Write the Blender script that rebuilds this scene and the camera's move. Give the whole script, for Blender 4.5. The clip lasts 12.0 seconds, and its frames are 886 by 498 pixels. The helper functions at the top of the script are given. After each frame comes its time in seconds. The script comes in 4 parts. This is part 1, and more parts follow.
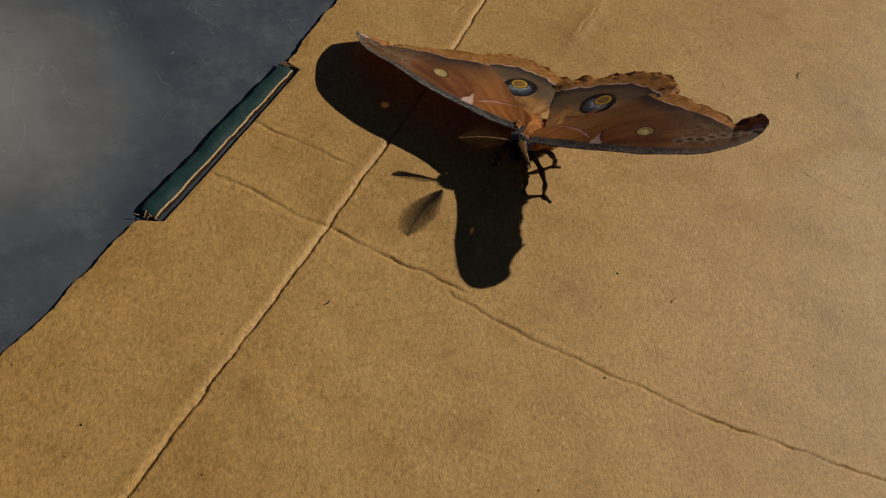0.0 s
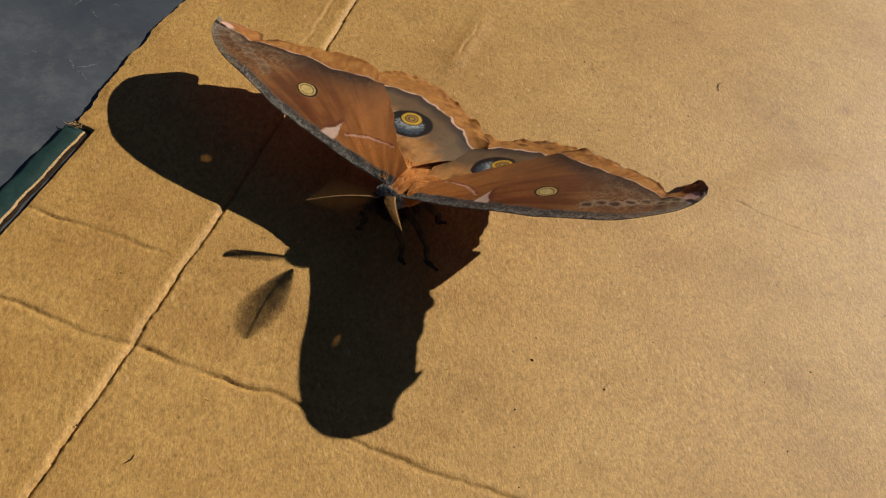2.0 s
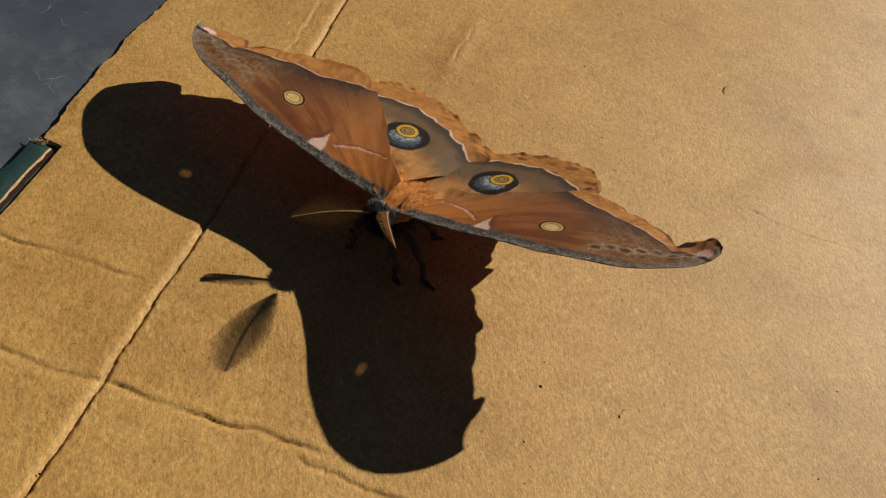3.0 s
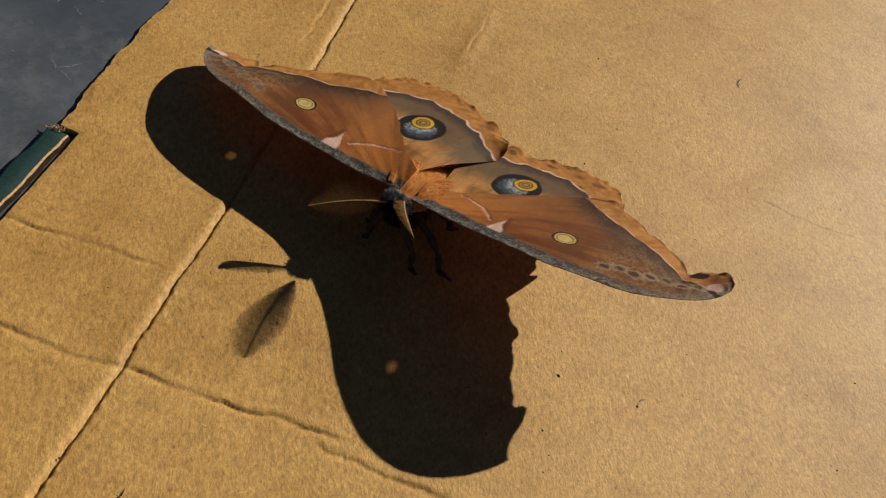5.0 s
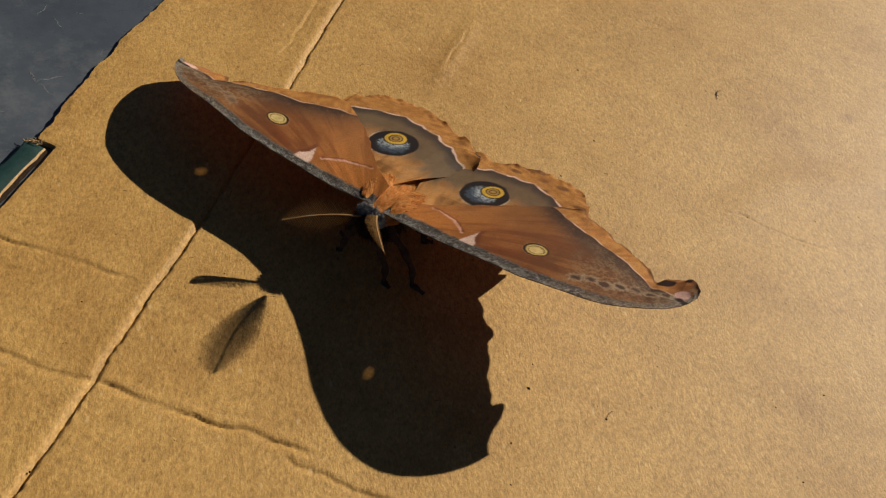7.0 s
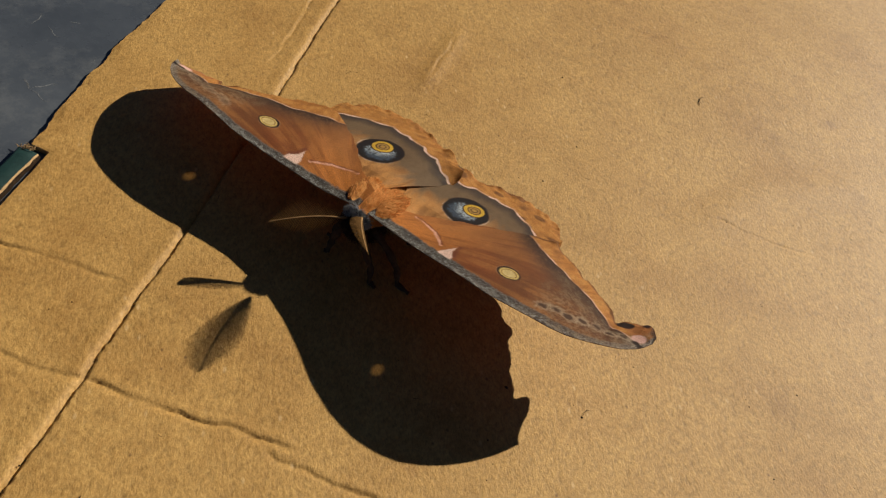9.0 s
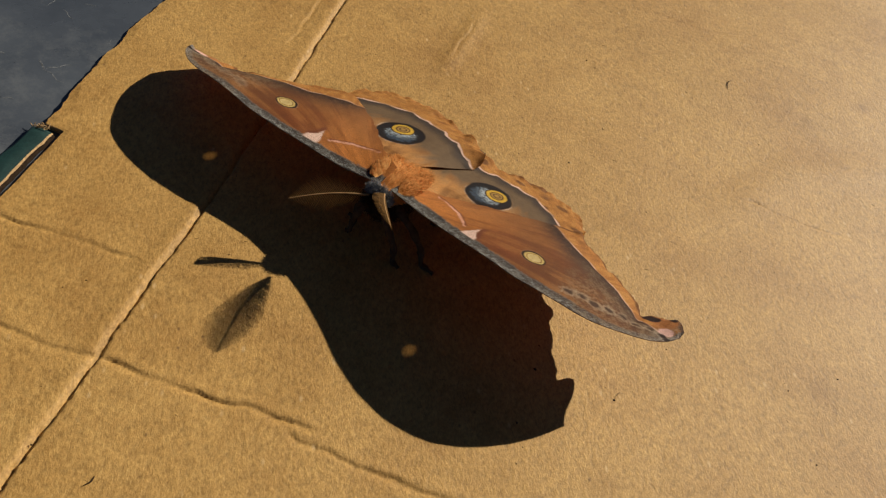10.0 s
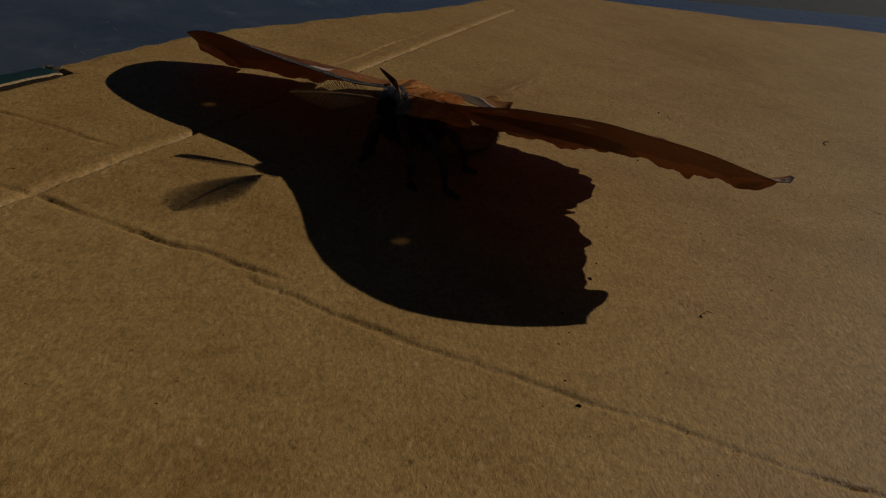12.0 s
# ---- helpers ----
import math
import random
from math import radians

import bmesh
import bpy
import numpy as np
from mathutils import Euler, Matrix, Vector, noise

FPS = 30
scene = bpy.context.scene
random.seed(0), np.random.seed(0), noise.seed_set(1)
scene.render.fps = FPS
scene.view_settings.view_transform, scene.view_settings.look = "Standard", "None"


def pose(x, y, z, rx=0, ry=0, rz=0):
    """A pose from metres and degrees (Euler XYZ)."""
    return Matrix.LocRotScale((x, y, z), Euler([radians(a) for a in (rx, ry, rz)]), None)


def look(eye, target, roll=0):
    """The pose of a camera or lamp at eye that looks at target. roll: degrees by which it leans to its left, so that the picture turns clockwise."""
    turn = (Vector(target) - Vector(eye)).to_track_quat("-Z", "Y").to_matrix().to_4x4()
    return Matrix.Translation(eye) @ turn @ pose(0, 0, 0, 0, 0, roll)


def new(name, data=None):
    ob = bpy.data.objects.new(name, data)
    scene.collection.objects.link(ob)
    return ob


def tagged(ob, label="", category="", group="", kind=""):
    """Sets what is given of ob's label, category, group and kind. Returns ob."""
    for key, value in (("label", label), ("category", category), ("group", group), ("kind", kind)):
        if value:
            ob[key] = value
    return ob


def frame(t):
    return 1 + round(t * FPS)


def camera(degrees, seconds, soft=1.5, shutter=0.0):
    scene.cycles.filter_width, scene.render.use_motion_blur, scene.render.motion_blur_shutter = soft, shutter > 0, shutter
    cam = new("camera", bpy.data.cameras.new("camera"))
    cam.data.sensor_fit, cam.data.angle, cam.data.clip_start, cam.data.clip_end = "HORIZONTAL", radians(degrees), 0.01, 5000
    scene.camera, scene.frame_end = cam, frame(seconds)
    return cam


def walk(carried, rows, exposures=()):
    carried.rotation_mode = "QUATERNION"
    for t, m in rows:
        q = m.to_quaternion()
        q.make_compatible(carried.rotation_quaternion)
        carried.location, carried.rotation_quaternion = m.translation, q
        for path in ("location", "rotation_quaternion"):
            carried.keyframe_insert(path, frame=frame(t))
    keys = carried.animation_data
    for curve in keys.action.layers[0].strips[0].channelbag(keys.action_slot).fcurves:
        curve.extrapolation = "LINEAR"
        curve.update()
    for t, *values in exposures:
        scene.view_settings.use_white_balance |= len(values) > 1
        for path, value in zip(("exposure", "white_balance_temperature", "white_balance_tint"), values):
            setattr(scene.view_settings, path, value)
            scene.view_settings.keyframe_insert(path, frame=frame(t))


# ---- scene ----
# ---------------------------------------------------------------- camera
cam = camera(53.9, 12.0, soft=1.25)
PATH = [
    (0, (-0.01102, -0.15532, 0.19700), (0.02471, -0.03283, 0.04299), 24.91),
    (0.3, (-0.00749, -0.13998, 0.19175), (0.03289, -0.01886, 0.03781), 26.02),
    (0.5, (-0.00411, -0.13184, 0.18691), (0.03755, -0.00800, 0.03549), 25.48),
    (0.7, (0.00013, -0.12245, 0.18238), (0.04387, 0.00149, 0.03163), 25.52),
    (1, (0.00456, -0.11839, 0.17331), (0.04912, 0.00766, 0.02456), 24.38),
    (1.2, (0.00064, -0.11499, 0.16805), (0.04742, 0.01031, 0.01935), 24.69),
    (1.5, (-0.00030, -0.11129, 0.16414), (0.04729, 0.01617, 0.01755), 24.00),
    (1.8, (0.00844, -0.10617, 0.16243), (0.05831, 0.02104, 0.01638), 23.79),
    (2, (0.01300, -0.10410, 0.16146), (0.06475, 0.02342, 0.01633), 23.88),
    (2.3, (0.01166, -0.09949, 0.15899), (0.06494, 0.02901, 0.01529), 23.73),
    (2.5, (0.01326, -0.09715, 0.15329), (0.06579, 0.03259, 0.01043), 23.00),
    (2.8, (0.01455, -0.09148, 0.15090), (0.06758, 0.03677, 0.00688), 23.20),
    (3, (0.01532, -0.09289, 0.15017), (0.06872, 0.03681, 0.00760), 22.99),
    (3.2, (0.01545, -0.09174, 0.15286), (0.06942, 0.03705, 0.00968), 23.30),
    (3.5, (0.01504, -0.09396, 0.15044), (0.06836, 0.03652, 0.00855), 22.85),
    (3.7, (0.01327, -0.09362, 0.15000), (0.06602, 0.03644, 0.00751), 22.93),
    (5.3, (0.01265, -0.09416, 0.14677), (0.06549, 0.03551, 0.00396), 23.06),
    (5.5, (0.01423, -0.09368, 0.14695), (0.06759, 0.03527, 0.00368), 23.33),
    (6, (0.01584, -0.09242, 0.14622), (0.06979, 0.03660, 0.00324), 23.47),
    (6.5, (0.01572, -0.09256, 0.14936), (0.06981, 0.03640, 0.00638), 23.65),
    (7, (0.01669, -0.09356, 0.15255), (0.07033, 0.03590, 0.00985), 23.49),
    (9, (0.01992, -0.09810, 0.15789), (0.07298, 0.03220, 0.01575), 23.33),
    (9.5, (0.02167, -0.09796, 0.15781), (0.07379, 0.03254, 0.01550), 23.01),
    (10, (0.02102, -0.09926, 0.14746), (0.06995, 0.03345, 0.00605), 21.54),
    (10.3, (0.02369, -0.10676, 0.13602), (0.06683, 0.03549, 0.00222), 17.80),
    (10.5, (0.03366, -0.11557, 0.11736), (0.07405, 0.03336, -0.00987), 15.77),
    (10.6, (0.03516, -0.11268, 0.11012), (0.07870, 0.03209, -0.02083), 17.30),
    (10.7, (0.04254, -0.11823, 0.10260), (0.08219, 0.03050, -0.02510), 15.86),
    (10.8, (0.04756, -0.12007, 0.09382), (0.08539, 0.03271, -0.02958), 15.16),
    (11, (0.04772, -0.11697, 0.08146), (0.08223, 0.04211, -0.03475), 15.46),
    (11.2, (0.04936, -0.11759, 0.07765), (0.07226, 0.05366, -0.01900), 13.60),
    (11.3, (0.05048, -0.11800, 0.07550), (0.06980, 0.05520, -0.01640), 12.81),
    (11.5, (0.05675, -0.12328, 0.06787), (0.06928, 0.05082, -0.01985), 11.21),
    (12, (0.05670, -0.12354, 0.06104), (0.06851, 0.05535, -0.02226), 12.07),
]
EXPOSURE = [(0, -0.5, 6200, 10), (0.5, 0.03, 6350, 10), (2, 0.03, 6450, 10), (10.6, 0.03, 6500, 10), (11, -0.2, 6650, 10), (11.25, -0.4, 6600, 10), (11.5, -0.82, 6450, 10), (12, -1.80, 5950, 10)]
walk(cam, [(t, look(eye, target, roll)) for t, eye, target, roll in PATH], EXPOSURE)

# ---------------------------------------------------------------- light
LIGHT = Vector((-1.335, -0.781, -1.0)).normalized()      # the way the sunlight travels
SUN_UP = math.asin(-LIGHT.z)
SUN_ROUND = math.atan2(-LIGHT.x, -LIGHT.y)
world = bpy.data.worlds.new("sky")
scene.world = world
world.use_nodes = True
wn = world.node_tree.nodes
sky = wn.new("ShaderNodeTexSky")
sky.sky_type, sky.sun_disc = "NISHITA", False
sky.sun_elevation, sky.sun_rotation = SUN_UP, SUN_ROUND
sky.altitude, sky.air_density, sky.dust_density, sky.ozone_density = 2500, 0.35, 1.0, 0.0
wn["Background"].inputs["Strength"].default_value = 0.044
world.node_tree.links.new(sky.outputs[0], wn["Background"].inputs["Color"])
sun_data = bpy.data.lights.new("sun", "SUN")
sun_data.energy, sun_data.angle, sun_data.color = 5.0, radians(0.53), (1.0, 0.91, 0.76)
sun = new("sun", sun_data)
sun.matrix_basis = look((0.6, 0.4, 0.6), Vector((0.6, 0.4, 0.6)) + LIGHT)


# ---------------------------------------------------------------- materials
class Mat:
    """A small wrapper to build node materials."""

    def __init__(self, name):
        self.m = bpy.data.materials.new(name)
        self.m.use_nodes = True
        self.t = self.m.node_tree
        self.b = self.t.nodes["Principled BSDF"]
        self.out = self.t.nodes["Material Output"]

    def n(self, kind, **values):
        node = self.t.nodes.new("ShaderNode" + kind)
        for key, value in values.items():
            node.inputs[key.replace("_", " ")].default_value = value
        return node

    def link(self, a, b):
        self.t.links.new(a, b)

    def coords(self, scale=(1, 1, 1), turn=0.0):
        c, m = self.n("TexCoord"), self.n("Mapping")
        m.inputs["Scale"].default_value = scale
        m.inputs["Rotation"].default_value = (0, 0, radians(turn))
        self.link(c.outputs["Object"], m.inputs["Vector"])
        return m.outputs["Vector"]

    def noise(self, scale, detail=3.0, rough=0.6, stretch=(1, 1, 1), turn=0.0):
        node = self.n("TexNoise", Scale=scale, Detail=detail, Roughness=rough)
        self.link(self.coords(stretch, turn), node.inputs["Vector"])
        return node.outputs["Fac"]

    def ramp(self, value, *stops):
        node = self.n("ValToRGB")
        el = node.color_ramp.elements
        while len(el) < len(stops):
            el.new(0.5)
        for e, (place, colour) in zip(el, stops):
            e.position = place
            e.color = (*colour, 1) if isinstance(colour, tuple) else (colour, colour, colour, 1)
        self.link(value, node.inputs["Fac"])
        return node.outputs["Color"]

    def mix(self, kind, fac, a, b):
        node = self.n("MixRGB")
        node.blend_type = kind
        for value, slot in ((fac, "Fac"), (a, "Color1"), (b, "Color2")):
            if isinstance(value, (float, int)):
                node.inputs[slot].default_value = value if slot == "Fac" else (value, value, value, 1)
            elif isinstance(value, tuple):
                node.inputs[slot].default_value = (*value, 1)
            else:
                self.link(value, node.inputs[slot])
        return node.outputs["Color"]

    def bump(self, height, distance, strength=1.0, after=None):
        node = self.n("Bump", Distance=distance, Strength=strength)
        self.link(height, node.inputs["Height"])
        if after is not None:
            self.link(after, node.inputs["Normal"])
        return node.outputs["Normal"]

    def set(self, **values):
        for key, value in values.items():
            slot = self.b.inputs[key.replace("_", " ")]
            if hasattr(value, "is_linked"):
                self.link(value, slot)
            elif isinstance(value, tuple):
                slot.default_value = (*value, 1)
            else:
                slot.default_value = value
        return self


def kraft_board():
    m = Mat("kraft_board")
    fibre = m.noise(2300, 3, 0.7, (1.0, 0.5, 1), -22)
    fleck = m.noise(850, 4, 0.75, (1.0, 0.62, 1), -22)
    cloud = m.noise(210, 4, 0.7, (1.0, 0.8, 1), -22)
    blotch = m.noise(60, 5, 0.65)
    stain = m.noise(14, 5, 0.65)
    col = m.ramp(fibre, (0.25, (0.335, 0.180, 0.048)), (0.5, (0.472, 0.272, 0.078)), (0.76, (0.60, 0.370, 0.122)))
    col = m.mix("MULTIPLY", 0.85, col, m.ramp(fleck, (0.28, 0.60), (0.5, 1.0), (0.72, 1.22)))
    col = m.mix("MULTIPLY", 0.6, col, m.ramp(blotch, (0.3, (0.80, 0.75, 0.68)), (0.55, (1.0, 1.0, 1.0)), (0.8, (1.09, 1.08, 1.06))))
    col = m.mix("MULTIPLY", 0.7, col, m.ramp(stain, (0.32, (0.80, 0.73, 0.65)), (0.46, (1.0, 1.0, 1.0)), (0.64, (1.09, 1.13, 1.22))))
    col = m.mix("MULTIPLY", 0.6, col, m.ramp(cloud, (0.3, (0.84, 0.80, 0.74)), (0.5, (1.0, 1.0, 1.0)), (0.7, (1.10, 1.10, 1.12))))
    # old greasy marks
    wear = m.ramp(m.noise(150, 6, 0.75), (0.40, 0.0), (0.62, 1.0))
    for x, y, size, depth in ((0.234, 0.1326, 0.005, 1.0), (0.226, 0.094, 0.012, 0.6), (0.206, 0.115, 0.014, 0.45), (0.045, -0.054, 0.010, 0.55), (0.072, -0.003, 0.011, 0.5), (0.041, -0.037, 0.009, 0.45), (0.150, 0.150, 0.016, 0.3), (0.166, 0.006, 0.007, 0.55), (0.159, 0.022, 0.006, 0.4), (-0.012, -0.052, 0.012, 0.35)):
        spot = m.n("VectorMath")
        spot.operation = "DISTANCE"
        spot.inputs[1].default_value = (x, y, 0)
        m.link(m.coords(), spot.inputs[0])
        mark = m.mix("MULTIPLY", 1.0, m.ramp(spot.outputs["Value"], (size * 0.15, depth), (size, 0.0)), wear)
        col = m.mix("MULTIPLY", mark, col, (0.50, 0.42, 0.34))
    smudge = m.mix("MULTIPLY", 1.0, m.ramp(m.noise(42, 7, 0.78), (0.60, 0.0), (0.70, 1.0)), m.ramp(m.noise(11, 3, 0.5), (0.48, 0.0), (0.6, 1.0)))
    col = m.mix("MULTIPLY", m.mix("MULTIPLY", 1.0, smudge, 0.55), col, (0.62, 0.50, 0.38))
    pale = m.n("TexVoronoi", Scale=520.0)
    m.link(m.coords((1, 0.5, 1), -22), pale.inputs["Vector"])
    chip = m.mix("MULTIPLY", 1.0, m.ramp(pale.outputs["Color"], (0.80, 0.0), (0.86, 1.0)), m.ramp(pale.outputs["Distance"], (0.10, 1.0), (0.26, 0.0)))
    col = m.mix("MIX", m.mix("MULTIPLY", 1.0, chip, 0.6), col, (0.70, 0.48, 0.23))
    dots = m.n("TexVoronoi", Scale=330.0)
    m.link(m.coords((1, 0.75, 1), 10), dots.inputs["Vector"])
    few = m.ramp(dots.outputs["Color"], (0.72, 0.0), (0.80, 1.0))
    near = m.ramp(dots.outputs["Distance"], (0.05, 1.0), (0.14, 0.0))
    speck = m.mix("MULTIPLY", 1.0, few, near)
    col = m.mix("MIX", m.mix("MULTIPLY", 1.0, speck, 0.7), col, (0.13, 0.062, 0.022))
    n1 = m.bump(fibre, 0.00010, 0.5)
    n2 = m.bump(fleck, 0.00026, 0.75, n1)
    m.set(Base_Color=col, Roughness=0.6, Normal=n2)
    m.b.inputs["Specular IOR Level"].default_value = 0.3
    return m.m


def raw_edge():
    m = Mat("raw_board_edge")
    f = m.noise(1200, 4, 0.7, (1, 1, 0.3))
    m.set(Base_Color=m.ramp(f, (0.3, (0.33, 0.2, 0.085)), (0.7, (0.6, 0.4, 0.19))), Roughness=0.85, Normal=m.bump(f, 0.0003))
    return m.m


def green_print():
    m = Mat("green_print")
    f, w = m.noise(1100, 4, 0.7), m.noise(120, 4, 0.7)
    col = m.ramp(f, (0.3, (0.006, 0.027, 0.025)), (0.7, (0.012, 0.047, 0.042)))
    col = m.mix("MIX", m.ramp(w, (0.66, 0.0), (0.72, 0.7)), col, (0.22, 0.17, 0.1))
    m.set(Base_Color=col, Roughness=0.55, Normal=m.bump(f, 0.00012, 0.6))
    return m.m


def blue_paint():
    m = Mat("blue_paint")
    grime, fine = m.noise(24, 6, 0.7), m.noise(260, 4, 0.7)
    col = m.ramp(grime, (0.3, (0.056, 0.067, 0.084)), (0.7, (0.102, 0.117, 0.138)))
    dust = m.noise(55, 8, 0.82)
    col = m.mix("MIX", m.ramp(dust, (0.50, 0.0), (0.74, 0.6)), col, (0.20, 0.21, 0.215))
    # a broad pale reflection painted into the colour, clear of the board
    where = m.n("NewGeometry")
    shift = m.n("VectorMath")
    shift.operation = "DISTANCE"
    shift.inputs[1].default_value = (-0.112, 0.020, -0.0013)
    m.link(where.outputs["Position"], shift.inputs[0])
    reflection = m.mix("MULTIPLY", 1.0, m.ramp(shift.outputs["Value"], (0.02, 1.0), (0.062, 0.0)), m.ramp(m.noise(30, 4, 0.6), (0.3, 0.55), (0.65, 1.0)))
    col = m.mix("MIX", m.mix("MULTIPLY", 1.0, reflection, 0.75), col, (0.36, 0.34, 0.32))
    hair = m.n("TexVoronoi", Scale=34.0)
    hair.feature = "DISTANCE_TO_EDGE"
    wob = m.n("TexNoise", Scale=60.0, Detail=3.0)
    co = m.coords((1, 0.35, 1), 38)
    m.link(co, wob.inputs["Vector"])
    m.link(m.mix("ADD", 0.04, co, wob.outputs["Color"]), hair.inputs["Vector"])
    line = m.mix("MULTIPLY", 1.0, m.ramp(hair.outputs["Distance"], (0.002, 0.8), (0.009, 0.0)), m.ramp(m.noise(19, 3, 0.6), (0.55, 0.0), (0.68, 0.8)))
    col = m.mix("MIX", line, col, (0.33, 0.34, 0.35))
    m.set(Base_Color=col, Roughness=m.ramp(grime, (0.3, 0.2), (0.7, 0.42)), Normal=m.bump(fine, 0.00006, 0.4))
    m.b.inputs["Coat Weight"].default_value = 0.35
    m.b.inputs["Coat Roughness"].default_value = 0.18
    return m.m


def asphalt():
    m = Mat("asphalt")
    a, b = m.noise(180, 4, 0.7), m.noise(0.6, 5, 0.6)
    col = m.mix("MULTIPLY", 0.6, m.ramp(a, (0.3, 0.03), (0.7, 0.075)), m.ramp(b, (0.3, 0.6), (0.7, 1.0)))
    m.set(Base_Color=col, Roughness=0.9, Normal=m.bump(a, 0.003))
    return m.m


def wing_scales():
    m = Mat("wing_scales")
    tint = m.n("Attribute")
    tint.attribute_name = "pattern"
    grain, cloud = m.noise(3600, 3, 0.8), m.noise(420, 6, 0.8, (1, 0.7, 1))
    col = m.mix("MULTIPLY", 0.75, tint.outputs["Color"], m.ramp(grain, (0.28, 0.45), (0.5, 1.0), (0.75, 1.5)))
    col = m.mix("MULTIPLY", 0.6, col, m.ramp(cloud, (0.3, (0.70, 0.66, 0.62)), (0.52, (1.0, 1.0, 1.0)), (0.75, (1.2, 1.17, 1.12))))
    nor = m.bump(grain, 0.00009, 0.6)
    m.set(Base_Color=col, Roughness=0.78, Normal=nor)
    m.b.inputs["Specular IOR Level"].default_value = 0.25
    through_light = m.n("BsdfTranslucent")
    m.link(m.mix("MIX", 0.55, m.mix("MULTIPLY", 1.0, col, (1.0, 0.62, 0.4)), (0.80, 0.42, 0.22)), through_light.inputs["Color"])
    blend = m.n("MixShader")
    blend.inputs["Fac"].default_value = 0.30
    m.link(m.b.outputs[0], blend.inputs[1])
    m.link(through_light.outputs[0], blend.inputs[2])
    m.link(blend.outputs[0], m.out.inputs["Surface"])
    return m.m


def wing_window():
    m = Mat("wing_window")
    f = m.noise(1500, 3)
    m.set(Base_Color=m.ramp(f, (0.3, (0.46, 0.33, 0.11)), (0.7, (0.66, 0.50, 0.21))), Roughness=0.35)
    clear = m.n("BsdfTransparent")
    clear.inputs["Color"].default_value = (1.0, 0.82, 0.55, 1)
    blend = m.n("MixShader")
    thin = m.n("Attribute")
    thin.attribute_name = "clear"
    m.link(m.mix("MULTIPLY", 1.0, thin.outputs["Color"], 0.22), blend.inputs["Fac"])
    m.link(m.b.outputs[0], blend.inputs[1])
    m.link(clear.outputs[0], blend.inputs[2])
    m.link(blend.outputs[0], m.out.inputs["Surface"])
    return m.m


def plain(name, dark, light, scale=900, rough=0.8, glow=0.0):
    m = Mat(name)
    f = m.noise(scale, 4, 0.7)
    isle = m.n("NewGeometry")
    col = m.mix("MULTIPLY", 0.7, m.ramp(f, (0.3, dark), (0.7, light)), m.ramp(isle.outputs["Random Per Island"], (0.0, 0.72), (1.0, 1.18)))
    m.set(Base_Color=col, Roughness=rough, Specular_IOR_Level=0.08)
    if glow:
        thin = m.n("BsdfTranslucent")
        m.link(col, thin.inputs["Color"])
        blend = m.n("MixShader")
        blend.inputs["Fac"].default_value = glow
        m.link(m.b.outputs[0], blend.inputs[1])
        m.link(thin.outputs[0], blend.inputs[2])
        m.link(blend.outputs[0], m.out.inputs["Surface"])
    return m.m


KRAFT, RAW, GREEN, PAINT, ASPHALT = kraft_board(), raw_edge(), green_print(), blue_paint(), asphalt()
SCALES, WINDOW = wing_scales(), wing_window()
ORANGE_FUR = plain("orange_fur", (0.63, 0.26, 0.062), (0.92, 0.53, 0.195), 350, 0.75, 0.35)
TAN_FUR = plain("tan_fur", (0.22, 0.10, 0.035), (0.45, 0.24, 0.09), 700, 0.8, 0.2)
GREY_FUR = plain("grey_fur", (0.06, 0.06, 0.065), (0.58, 0.58, 0.58), 700, 0.8, 0.15)
DARK_FUR = plain("dark_fur", (0.020, 0.013, 0.009), (0.065, 0.038, 0.023), 700, 0.8)
PLUME = plain("plume", (0.060, 0.028, 0.007), (0.155, 0.078, 0.018), 900, 0.7, 0.12)
LEG_FUR = plain("leg_fur", (0.045, 0.025, 0.015), (0.105, 0.062, 0.036), 700, 0.8)
SHAFT = plain("shaft", (0.22, 0.12, 0.05), (0.42, 0.26, 0.12), 900, 0.5)
# real dirt, and the shade painted into the gap beside the green strip
DIRT_AND_SHADE = plain("dirt", (0.012, 0.008, 0.005), (0.05, 0.03, 0.018), 900, 0.9)
CHALK = plain("scratch", (0.12, 0.13, 0.14), (0.22, 0.23, 0.24), 1400, 0.7)
MM = 0.001
BASE = -1.3      # underside of the board, in mm


# ---------------------------------------------------------------- helpers of this scene
def mesh_of(name, verts, faces, mat):
    me = bpy.data.meshes.new(name)
    me.from_pydata([tuple(v) for v in verts], [], faces)
    me.materials.append(mat)
    me.update()
    return me


def smooth(me):
    me.polygons.foreach_set("use_smooth", [True] * len(me.polygons))
    return me


def part(name, me, parent, label=""):
    ob = new(name, me)
    ob.parent = parent
    if label:
        tagged(ob, label)
    return ob


def grid_mesh(name, pts, mat):
    """A sheet from an array rows x columns x 3."""
    r, c = pts.shape[:2]
    k = np.arange(r * c).reshape(r, c)
    quads = np.stack([k[:-1, :-1], k[:-1, 1:], k[1:, 1:], k[1:, :-1]], -1).reshape(-1, 4)
    me = bpy.data.meshes.new(name)
    me.vertices.add(r * c)
    me.vertices.foreach_set("co", pts.reshape(-1).astype(np.float32))
    me.loops.add(quads.size)
    me.loops.foreach_set("vertex_index", quads.reshape(-1).astype(np.int32))
    me.polygons.add(len(quads))
    me.polygons.foreach_set("loop_start", np.arange(0, quads.size, 4, dtype=np.int32))
    me.materials.append(mat)
    me.update(calc_edges=True)
    me.validate()
    return me


def lattice(seed, size=257):
    return np.random.RandomState(seed).rand(size, size)


